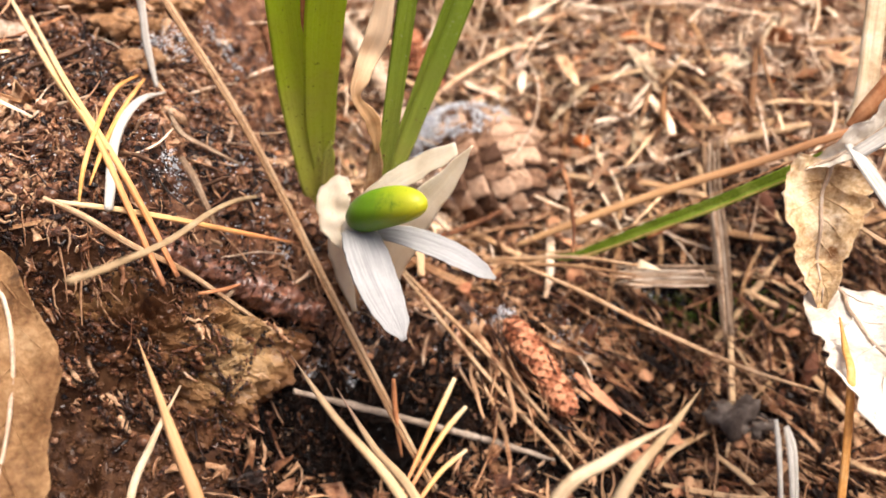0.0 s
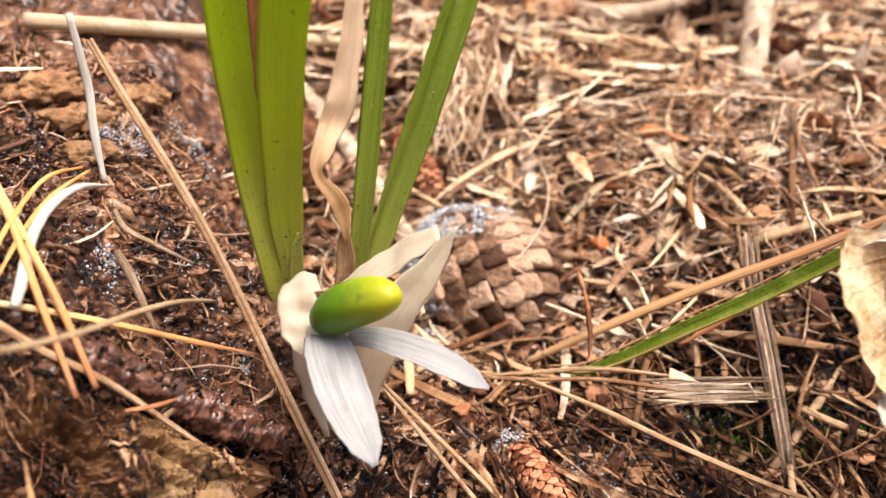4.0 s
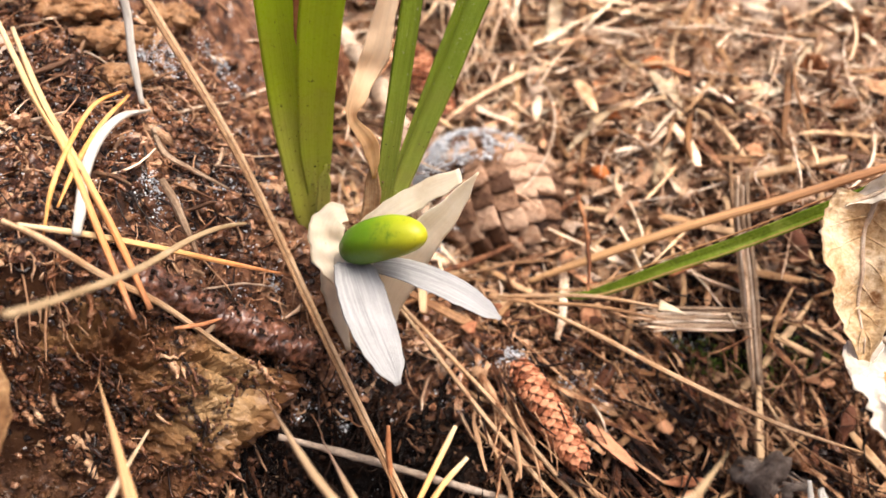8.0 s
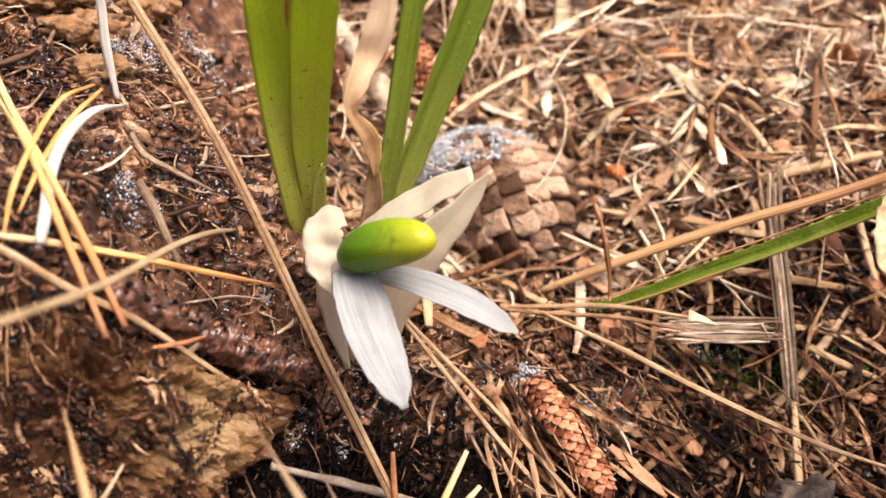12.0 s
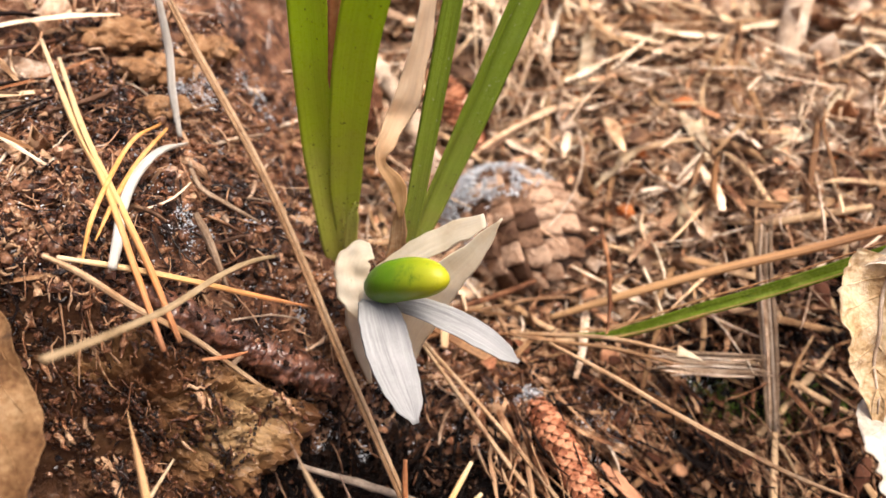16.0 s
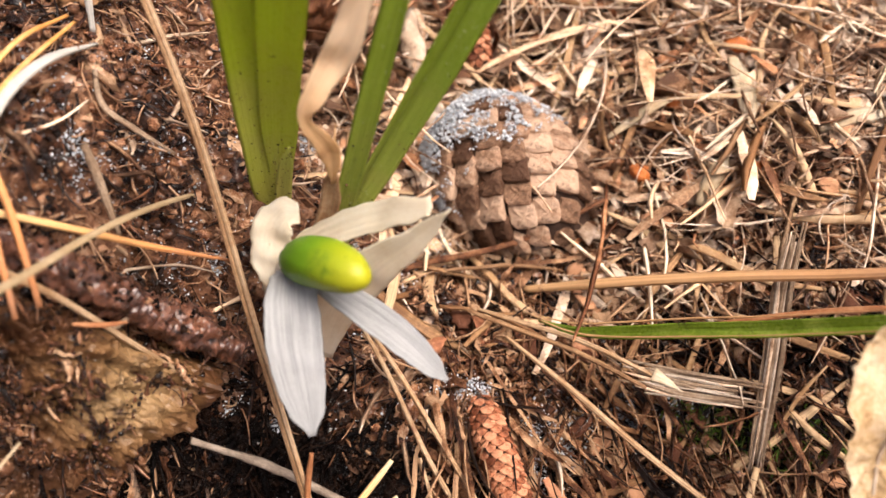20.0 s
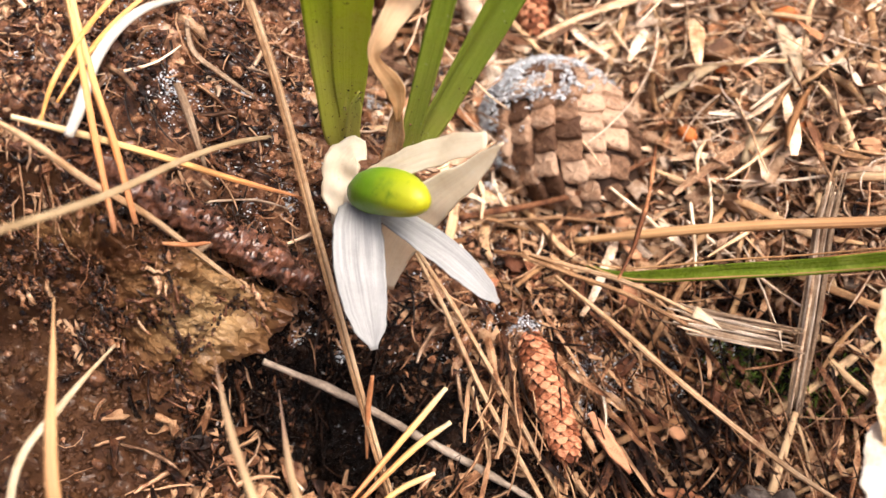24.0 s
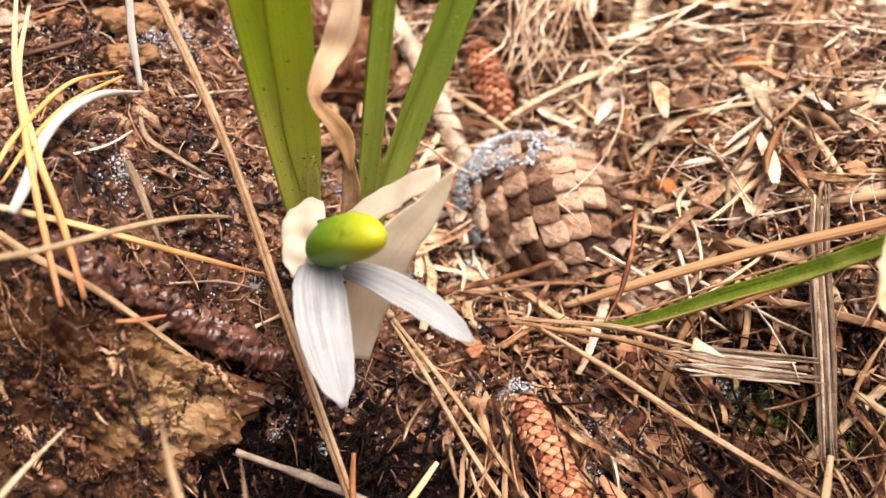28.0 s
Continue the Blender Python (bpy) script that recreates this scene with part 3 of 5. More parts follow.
part("petal", sweep("petal", BRACT, [(-18.5, 183, 34.5), (-11.5, 184.6, 40.2), (-3.4, 185, 46.2), (7.0, 183.4, 53.2)], [4.2, 5.0, 5.4, 5.6, 5.8, 5.8, 5.2, 3.4], 0.4, 0.15, (-0.1, -0.6, 0.79), n=36, k=17, ragged=0.14, wave=0.6, wave_size=5, pleat=0.03, seed=3), flower, "torn papery cream petal")
part("bract", sweep("bract", BRACT, [(-12, 177.4, 12), (-9.6, 179, 24), (-3.8, 180, 36), (4.2, 181, 46), (10.6, 181.6, 55.2)], [6, 8.5, 10, 9.6, 7.2, 4.2, 0.5], 0.4, 0.25, (0.5, -0.55, 0.68), n=36, k=15, ragged=0.07, wave=0.6, wave_size=6, seed=4), flower, "papery cream bract")
part("petal", sweep("petal", BRACT, [(-17.8, 177.8, 30.5), (-20.4, 179.6, 33.5), (-22.2, 182.6, 37), (-21.2, 185.6, 40.4), (-18.4, 186.6, 41.2)], [7.0, 8.6, 8.8, 7.6, 4.0], 0.9, 0.2, (-0.12, -0.6, 0.79), n=34, k=17, ragged=0.26, wave=1.1, wave_size=3.4, seed=5), flower, "crumpled white petal stub")
part("sheath", sweep("sheath", BRACT, [(-20, 182, 33), (-21.5, 181.5, 26), (-20.5, 180, 18), (-18.5, 178, 9)], [5, 6, 4.5, 1.5], 0.5, 0.2, (-0.2, -0.9, 0.3), n=18, k=7, ragged=0.2, wave=0.8, wave_size=4, seed=6), flower, "brown-stained papery sheath")

# ---- the broad green shoot ----
shoot = base_of("broad_leaf_shoot", on(-28, 200), "upright shoot of broad bright green leaves", "plant")
part("leaf", sweep("leaf", GREEN, [(-28.5, 200, 24), (-30, 199, 36.3), (-31.7, 199.0, 61.5), (-31.6, 195.2, 83.2), (-31.1, 191.9, 103.2), (-30.6, 188.5, 124.5), (-30, 184, 150)], [2.2, 6.6, 8.6, 8.4, 8.0, 7.2, 5.0], 0.7, 0.3, (0.22, -0.97, 0.1), n=44, k=11, seed=7), shoot)
part("leaf", sweep("leaf", GREEN, [(-27, 200.5, 24), (-27.2, 200, 34), (-26.2, 198.2, 55.2), (-22.2, 192.0, 83.0), (-17.0, 186.2, 103.9), (-10.5, 182, 125.1), (-3, 176, 148)], [1.8, 4.0, 7.8, 9.0, 9.4, 8.6, 5.6], 0.7, 0.2, (0.25, -0.96, 0.12), n=44, k=11, seed=8), shoot)
part("leaf", sweep("leaf", PALEGREEN, [(-26.2, 198.0, 26), (-25.8, 197.4, 35), (-24.8, 197.0, 43), (-23.8, 196.6, 48)], [2.4, 3.4, 3.0, 0.5], 0.7, 0.3, (0.25, -0.96, 0.12), n=18, k=7, seed=9), shoot, "pale green inner sheath leaf")
part("dry_blade", sweep("dry_blade", REDBLADE, [(-27.6, 194.4, 76), (-26.9, 193.2, 82), (-24.4, 190.2, 103), (-21, 187, 124)], [0.5, 1.8, 3.0, 2.0], 0.4, 0.2, (0.2, -0.97, 0.1), n=20, seed=10), shoot, "thin russet dry blade between the leaves")

# ---- the thin dark green shoot ----
sedge = base_of("narrow_leaf_shoot", on(-12, 193), "tuft of narrow ribbed dark green leaves", "plant")
part("leaf", sweep("leaf", DARKGREEN, [(-13.2, 189.5, 22), (-12.2, 190.2, 34), (-9.6, 191.7, 50), (-6.5, 193.7, 70), (-3.3, 195.9, 90), (0, 198, 110), (4, 199, 130)], [2.6, 3.4, 4.2, 4.5, 4.4, 3.6, 2.0], 0.7, 0.35, (0.2, -0.97, 0.1), n=40, k=9, seed=11), sedge)
part("leaf", sweep("leaf", DARKGREEN, [(-13.4, 191.5, 24), (-11.6, 193.6, 34), (-5.4, 198.6, 50), (2.6, 204, 70), (10.4, 209, 90), (18.5, 213.5, 110), (27, 217, 130)], [2.6, 3.8, 5.6, 6.8, 7.0, 5.4, 2.2], 0.7, 0.7, (0.35, -0.92, 0.2), n=40, k=11, seed=12), sedge)
part("sheath", sweep("sheath", SHEATH, [(-14.0, 188, 24), (-13.5, 188.2, 36), (-12.6, 188.2, 46), (-11.8, 187.4, 56)], [4.6, 5.0, 3.8, 0.8], 0.8, 0.4, (0.1, -0.98, 0.1), n=24, k=9, ragged=0.15, wave=0.4, wave_size=3, seed=14), sedge, "brown dry sheath at the foot")
DEAD = [(-12.0, 187.6, 50), (-12.2, 186, 58), (-15.6, 183.4, 66), (-14.2, 185.6, 71), (-11.4, 188.5, 77), (-8.6, 190.5, 88), (-6, 192.5, 104)]
part("dead_leaf", sweep("dead_leaf", WITHERED, DEAD, [0.9, 3.8, 2.2, 4.2, 5.6, 5.0, 3.6], 0.4, 0.3, (0.15, -0.75, 0.64), twist=-35, n=48, k=13, ragged=0.14, wave=1.3, wave_size=6, pleat=0.05, seed=15), sedge, "withered twisted straw-coloured leaf")

# ---- the clay clod, the root and the knot of bark ----
CLOD_AT = Vector((-72, 168, 5))
CLOD_FACES = [((-45.5, 155, 18), (0.71, -0.65, 0.25)), ((-54, 149.5, 8), (-0.02, -0.985, 0.17)), ((-38, 159, -2), (0.7, -0.15, -0.7)), ((-64, 150, 35), (0.2, -0.35, 0.92)), ((-120, 165, 0), (-1, 0, 0)), ((-52, 163, 25), (0.25, 0.75, 0.6)), ((-60, 165, -60), (0, 0, -1))]


def clod_mesh():
    """A block of clay with broken faces: colour paints its right corner and top edge lit, dry and ochre, and the wet
    clay below shaded.
    """
    bm = bmesh.new()
    bmesh.ops.create_icosphere(bm, subdivisions=7, radius=1.0)
    planes = [(Vector(n).normalized(), (Vector(p) - CLOD_AT).dot(Vector(n).normalized())) for p, n in CLOD_FACES]
    dry = []
    for v in bm.verts:
        d = v.co.copy()
        r = sum((max(0.0, d.dot(n)) / h) ** 12 for n, h in planes) ** (-1 / 12)
        q = CLOD_AT + d * r
        r += 3.6 * noise.noise(q / 11) + 3.0 * noise.noise(q / 5 + Vector((3, 1, 0))) + 1.6 * abs(noise.noise(q / 3.1)) + 1.6 * noise.noise(q / 1.9) + 1.1 * abs(noise.noise(q / 1.1 + Vector((5, 0, 2)))) + 0.7 * noise.noise(q / 0.7) - 2.0 * max(0.0, 1 - 5 * abs(noise.noise(q / 8.0 + Vector((1, 7, 3)))))
        q = CLOD_AT + d * r
        v.co = q * MM
        # dry also paints light: ochre where the clod is lit, dark where shaded.
        dry.append(max(math.exp(-((q - Vector((-44, 157, 13))).length / 18) ** 2), 0.9 * math.exp(-((q - Vector((-72, 149, 37))).length / 14) ** 2)))
    me = bpy.data.meshes.new("clod")
    bm.to_mesh(me)
    bm.free()
    me.attributes.new("along", "FLOAT", "POINT").data.foreach_set("value", dry)
    me.polygons.foreach_set("use_smooth", [False] * len(me.polygons))
    me.materials.append(CLAY)
    return me


clod = thing("clod", clod_mesh(), "broken lump of ochre clay standing out of the bank", "stone")
root = thing("root", tube("root", ROOT, [(-72, 172, 45), (-63, 163.0, 42.5), (-52.5, 164.5, 34.5), (-44.6, 168.5, 25.5), (-36.0, 172.5, 17), (-28, 175.5, 11.5), (-24.5, 177.5, 8)], [2.2, 3.0, 3.5, 3.5, 4.0, 3.7, 1.6], n=300, k=40, rough=0.42, size=2.2), "dark wet root crossing the bank", "root")


def old_cone_mesh():
    """A rotted cone seen from its foot: a round body with worn rings of scales about a dark pit."""
    bm = bmesh.new()
    bmesh.ops.create_icosphere(bm, subdivisions=6, radius=1.0)
    centre, axis = Vector(on(-41, 262, 5)), Vector((-0.25, -0.8, 0.54)).normalized()
    for v in bm.verts:
        d = v.co.copy()
        turn = math.acos(max(-1.0, min(1.0, d.dot(axis))))
        q = d * 12.5
        r = 12.5 + 0.9 * math.sin(turn * 15 + 3 * noise.noise(q / 6)) + 1.6 * noise.noise(q / 4) + 0.8 * noise.noise(q / 1.7) + 0.4 * abs(noise.noise(q / 0.8)) - 7.0 * math.exp(-(turn / 0.33) ** 2)
        v.co = (centre + d * r) * MM
    me = bpy.data.meshes.new("old_cone")
    bm.to_mesh(me)
    bm.free()
    me.polygons.foreach_set("use_smooth", [True] * len(me.polygons))
    me.materials.append(KNOT)
    return me


thing("old_cone", old_cone_mesh(), "rotted round brown pine cone seen from its foot", "pine cone")

for k, (x, y, s) in enumerate(((-80, 228, 8), (-74, 214, 6), (-70, 240, 7), (-92, 236, 9))):
    thing("clay_crumb", lump("clay_crumb", OCHRE, on(x, y, 0.5), (s, s * 0.7, s * 0.45), 0.5, 4.0, 5, seed=20 + k), "flat rusty ochre lump of clay pressed into the bank", "stone", "clay lumps on the bank")

# ---- the pine cone ----
def scale_mesh(w, h, t, mat, name="scale", power=1.2, dome=1.0, seed=9):
    """A cone scale in the xy plane with its tip towards +x: a shield with a cross keel and a small boss. power: 1 rhombic, 2 rounded."""
    v, f, k = [], [], 14
    rnd = random.Random(seed)
    for size, z in ((0.90, -1.6), (1.0, -0.25), (0.90, 0.35), (0.60, 0.75), (0.28, 0.95)):
        for j in range(k):
            a = 2 * math.pi * j / k
            c, s = math.cos(a), math.sin(a)
            r = 1 / (abs(c) ** power + abs(s) ** power) ** (1 / power) * rnd.uniform(0.94, 1.05)
            ridge = 0.45 * math.exp(-(c / 0.28) ** 2) if 0.2 < size < 0.95 else 0.0
            v.append((c * r * h / 2 * size + (0.06 * h if size < 0.9 else 0.0), s * r * w / 2 * size, t * (dome * (z + ridge) + (0.5 * c * size) + rnd.uniform(-0.12, 0.12))))
    v.append((0.07 * h, 0, t * (1.2 * dome + 0.1)))
    for i in range(4):
        for j in range(k):
            f.append((i * k + j, i * k + (j + 1) % k, (i + 1) * k + (j + 1) % k, (i + 1) * k + j))
    f += [(4 * k + j, 4 * k + (j + 1) % k, 5 * k) for j in range(k)]
    return mesh_of(name, v, f, mat, smooth=False)


def cone_thing(name, centre, axis, length, radius, count, mat, label, profile, group="", keel=0.08, gape=0.0, power=1.2, spin=0.0, size=1.25, dome=1.0):
    """A cone: a dark core and its scales, set in a spiral, each an object of its own."""
    centre, axis = Vector(centre), Vector(axis).normalized()
    ob = base_of(name, centre - Vector((0, 0, radius)), label, "pine cone", group)
    side = axis.cross(Vector((0.1, 0.2, 1))).normalized()
    nor = side.cross(axis)
    verts, n, k = [], 14, 14
    for i in range(n + 1):
        u = i / n
        for j in range(k):
            a = 2 * math.pi * j / k
            verts.append(tuple(centre + axis * length * (u - 0.5) + (side * math.cos(a) + nor * math.sin(a)) * max(0.3, radius * 0.92 * profile(u))))
    faces = [(i * k + j, i * k + (j + 1) % k, (i + 1) * k + (j + 1) % k, (i + 1) * k + j) for i in range(n) for j in range(k)]
    faces += [tuple(reversed(range(k))), tuple(range(n * k, (n + 1) * k))]
    part("core", mesh_of("core", verts, faces, CONECORE), ob)
    grid = np.linspace(0.02, 0.99, 200)
    area = np.cumsum([max(0.15, profile(u)) for u in grid])
    cell = math.sqrt(2 * math.pi * radius * length * float(np.mean([profile(u) for u in grid])) / count)
    shapes = [scale_mesh(cell * size, cell * size * 1.05, radius * keel, mat, power=power, dome=dome, seed=9 + q) for q in range(4)]
    rnd = random.Random(5)
    for q in range(count):
        u = float(np.interp((q + 0.5) / count, area / area[-1], grid))
        pr = profile(u)
        a = q * math.pi * (3 - math.sqrt(5)) + spin + rnd.uniform(-0.04, 0.04)
        d = side * math.cos(a) + nor * math.sin(a)
        slope = (profile(min(1, u + 0.05)) - profile(max(0, u - 0.05))) / 0.1 * radius / length
        tangent = (axis + d * (slope + gape + rnd.uniform(-0.05, 0.12))).normalized()
        across = tangent.cross(d).normalized()
        z = across.cross(tangent).normalized()
        if z.dot(d) < 0:
            z, across = -z, -across
        m = Matrix((tangent, z.cross(tangent), z)).transposed().to_4x4()
        m.translation = (centre + axis * length * (u - 0.5) + d * radius * pr * rnd.uniform(0.94, 1.0)) * MM
        s = max(0.55, pr ** 0.5) * rnd.uniform(0.94, 1.06)
        sc = part("scale", shapes[q % 4], ob)
        sc.matrix_basis = m @ pose(0, 0, 0, rnd.uniform(-6, 6), 0, rnd.uniform(-7, 7)) @ Matrix.Diagonal((s, s * rnd.uniform(0.92, 1.05), s, 1))
    return ob


def cone_profile(u):
    return max(0.05, math.sin(math.pi * min(1.0, 0.10 + 0.86 * u)) ** 0.55)


def catkin_profile(u):
    return max(0.1, (1 - (2 * u - 1) ** 6) ** 0.5) * (0.85 + 0.15 * math.sin(math.pi * u))


pine_cone = cone_thing("pine_cone", (16.0, 246.6, 9.5), (0.84, -0.46, -0.22), 45, 18.6, 120, CONE, "closed weathered brown pine cone half sunk in litter", cone_profile, keel=0.06, power=1.12, size=1.62, gape=0.2)
part("resin_drop", lump("resin_drop", RESIN, (17.0, 231.6, 17.0), (1.5, 0.8, 1.3), 0.3, 1.5, 2), pine_cone, "rust-red resin stain on a scale")
cone_thing("small_cone", (29.2, 175.4, -6.8), (15.6, -18.7, -15), 31, 3.5, 150, CATKIN, "slim reddish-brown cone lying on the soil", catkin_profile, keel=0.13, gape=0.5, power=1.9, size=1.5, dome=0.7)
c2 = Vector((-5.5, 279.5, gzf(-5.5, 279.5) + 6.0))
cone_thing("small_cone", c2, (0.46, -0.73, -0.52), 30, 4.2, 150, CATKIN, "slim reddish-brown cone behind the large cone", catkin_profile, keel=0.13, gape=0.45, power=1.9, size=1.5, dome=0.7)

# ---- needles and stems that can be told apart ----
def needle(points, width, mat, label, name="pine_needle", category="pine needle", thick=None, fold=0.1, up=(0, -0.5, 0.86), taper=(0.7, 1, 1, 0.9, 0.4), n=26, group="", **more):
    me = sweep(name, mat, points, [width * t for t in taper], thick or width * 0.6, fold, up, n=n, k=5, **more)
    return thing(name, me, label, category, group)



def needle_pair(paths, width, mat, label, sheath=False):
    """Needles that grow from one sheath, each a part of the pair."""
    ob = base_of("pine_needle_pair", paths[0][-1], label, "pine needle")
    for p in paths:
        part("needle", sweep("needle", mat, p, [width * t for t in (0.7, 1, 1, 1, 0.75)], width * 0.7, 0.1, (0, -0.5, 0.86), n=32, k=5), ob)
    if sheath:
        a, b = Vector(paths[0][0]), Vector(paths[0][1])
        part("sheath", tube("sheath", SHEATH, [tuple(a - (b - a) * 0.04), tuple(a + (b - a) * 0.12)], [width * 0.7, width * 0.8], n=6), ob, "dark papery sheath")
    return ob


needle_pair([[(-105.7, 221.8, 73.8), (-85.7, 191.9, 67.5), (-72.0, 174.0, 62.5), (-63.4, 162.0, 52.5), (-54.2, 149.7, 39)], [(-99.6, 217.1, 71.2), (-80.6, 186.4, 67.3), (-67.0, 169.5, 58.8), (-60.0, 162.5, 49), (-52.6, 154, 38)]], 1.5, YELLOW, "pair of long yellow pine needles with orange tips")
needle([(-71.5, 205, 61), (-71.5, 190, 64.5), (-71.3, 176, 63), (-71.4, 164.5, 59), (-71.8, 157.5, 52.5)], 1.3, ORANGE, "bowed orange pine needle")
needle([(-69.6, 204, 60.5), (-68.2, 184, 62.8), (-69, 172, 60.4), (-70.2, 162.2, 55.8)], 1.3, ORANGE, "bowed orange pine needle")
needle([(-72, 216, 92), (-70.2, 214, 76.7), (-69.6, 210.8, 67.5), (-68, 207, 56.5)], 2.0, PALE, "bleached white grass blade, bent", "dry_grass", "grass", fold=0.3, taper=(0.8, 1, 1, 0.6))
needle([(-64.9, 203, 57.4), (-65.7, 190, 62), (-67, 180.4, 62), (-67.4, 171.9, 59.4), (-66.6, 164.3, 55.0), (-65.5, 157.5, 52.6)], 2.3, PALE, "curled bleached white grass blade", "dry_grass", "grass", fold=0.35, taper=(0.3, 0.9, 1, 1, 1, 0.8), twist=35)
LONG = [(-71.5, 222, 85), (-64.7, 215.6, 76.3), (-44.1, 197.5, 49.5), (-23, 174.1, 16), (-5.4, 155, -11.3), (2.5, 147, -22.5)]
needle_pair([[(x + d, y + e, z + e) for x, y, z in LONG] for d, e in ((-0.45, -0.1), (0.45, 0.1))], 1.15, TAN, "long straight pair of dry tan needles leaning across the bank")
needle([(-42, 195, 31), (-42.6, 190, 35.5), (-44.5, 177, 42.5), (-46.5, 163.4, 48.0), (-48.2, 142.1, 55.8), (-50.9, 122.1, 64.7), (-52.7, 110.0, 70.6)], 1.6, BEIGE, "arching beige dry grass stem", "dry_grass", "grass", taper=(0.35, 0.8, 1, 1.15, 1.2, 1.2), n=44)
needle([(-73.7, 148.9, 61), (-68.1, 151.0, 55.6), (-60.6, 154.0, 46.0), (-52.4, 158.0, 36.6), (-43.6, 161.6, 24.0), (-34.6, 165.6, 11.2)], 1.4, TAN, "straw-coloured pine needle over the clod")
needle([(-75.0, 155.4, 56), (-64.8, 161.6, 50), (-54.2, 168.6, 42.6), (-43.6, 176.1, 34.3), (-32.5, 185.8, 24.5)], 1.5, YELLOW, "straw-coloured pine needle with a russet end")
needle_pair([[(-8.5, 189.1, 16.3), (3.2, 183.3, 6.1), (15, 174.7, -1.8), (25.2, 168.2, -10.4), (35.3, 160.5, -18.7), (42.4, 155.5, -24.5)], [(-8.2, 188.7, 15.2), (1.8, 182.2, 5.1), (13.5, 171.4, -4), (23.7, 164.5, -12.8), (33, 157.6, -19.7), (39.3, 152.7, -25.2)]], 1.15, TAN, "pair of long dry pine needles on the soil", True)
needle([(12.5, 170.5, -4.5), (16, 166, -9), (19, 162, -14)], 0.8, TAN, "short dry pine needle")
needle([(24, 193, 13.0), (40, 186, 9.5), (54.2, 180.2, 4.9), (71.1, 174.2, -0.3), (84, 170, -3.6), (100, 166, -6.5)], 1.35, TAN, "long tan pine needle over the litter", n=34)
needle_pair([[(15, 205, 6), (26, 201.5, 9), (40, 196.5, 13), (56, 190, 15)], [(14, 203, 7), (26, 200, 8.0), (40, 194.5, 11.5), (54, 188.5, 13)]], 1.15, TAN, "pair of dry tan pine needles with split ends", True)
thing("splinter", sweep("splinter", IVORY, [(54.6, 190.2, 15.5), (57.4, 189.5, 15.2), (61.0, 188.7, 14.2)], [3.2, 1.9, 0.2], 0.25, 0.0, (0.1, -0.6, 0.8), n=10, ragged=0.12), "pale splinter of straw", "grass")
needle([(24.5, 219, 0.5), (38.8, 217.6, 8.6), (54, 216, 17), (70, 214.5, 25), (88, 213, 33), (104, 211.5, 41), (124, 210, 50)], 2.6, STALK, "stout tan grass stalk, russet towards its end", "dry_grass", "grass", taper=(0.7, 1, 1, 1, 0.95, 0.8), n=34)
needle([(60, 206, 13), (72, 206, 21), (86, 205, 30), (100, 203.5, 38)], 1.3, REDBLADE, "thin russet grass stalk", "dry_grass", "grass")
lying = base_of("green_grass", (46, 202, 10), "green grass leaf with dry tan rims lying across the litter", "grass")
LYING = [(30, 204.5, 7.5), (38, 203.5, 8), (46.5, 201.8, 12.5), (60, 198, 22.5), (73, 194.7, 31.5), (90.5, 189.6, 45.3), (104, 186, 56)]
part("blade", sweep("blade", LYINGGREEN, LYING, [0.6, 2.0, 2.9, 3.3, 3.4, 3.4, 3.0], 0.6, 0.45, (0, -0.7, 0.7), n=38, k=9), lying)
for s, label in ((1, "tan dry upper rim"), (-1, "thin tan dry lower rim")):
    edge = [(x - 0.2 * s, y + 1.25 * s * min(1, 0.25 + k * 0.3), z + 1.35 * s * min(1, 0.25 + k * 0.3) + 0.9) for k, (x, y, z) in enumerate(LYING)]
    part("dry_rim", sweep("dry_rim", STALK, edge, [0.3, 0.45, 0.5, 0.45, 0.4, 0.35, 0.3], 0.4, 0.1, (0, -0.7, 0.7), n=38, k=5, ragged=0.3, seed=s + 3), lying, label)

needle([(-64, 199.5, 56.5), (-59, 192, 52.5), (-53, 191.5, 48.5), (-46, 193, 43)], 1.3, WEATHERED, "thin brown root crossing the bank", "rootlet", "root", taper=(0.8, 1, 0.9, 0.5))
needle([(-56, 180, 52.5), (-53.5, 178, 49), (-51, 176, 43), (-49, 174.5, 37)], 1.8, WEATHERED, "curved shred of brown bark on the bank", "bark_strip", "bark", taper=(0.8, 1, 0.9, 0.5))
needle([(-51.5, 156.5, 22.5), (-48.6, 158.5, 24.2), (-44, 166, 25.8)], 1.8, WEATHERED, "short grey-brown twig over the clod", "twig", "twig")
needle([(-50, 157, 31), (-45, 158.5, 31), (-41, 160, 31.5)], 1.0, REDBLADE, "short russet needle over the clod")

# blades that stand in the foreground, rooted below
FORE = "sharp dry straw blade rising from the soil"
needle([(-54.1, 131.1, 40.5), (-47.7, 119.7, 36.8), (-42.7, 110.6, 34.0), (-37.3, 101.7, 28.4), (-31, 92, 8), (-28, 88, gzf(-28, 88))], 2.3, STALK, FORE, "dry_grass", "grass", taper=(0.1, 0.6, 0.95, 1.1, 1, 0.8), n=30, group="foreground blades")
needle([(-50.8, 137.8, 21.5), (-53.0, 124, 20), (-54.5, 110, 16), (-55, 98, -10), (-55, 94, gzf(-55, 94))], 1.9, IVORY, FORE, "dry_grass", "grass", taper=(0.3, 0.9, 1, 1), n=26, group="foreground blades")
needle([(-25.2, 131.8, 36), (-15.8, 119.4, 32.3), (-2.1, 105.3, 25), (6, 97, 0), (8, 94, gzf(8, 94))], 2.0, FORETAN, FORE, "dry_grass", "grass", taper=(0.1, 0.7, 1.0, 1, 1), n=28, group="foreground blades")
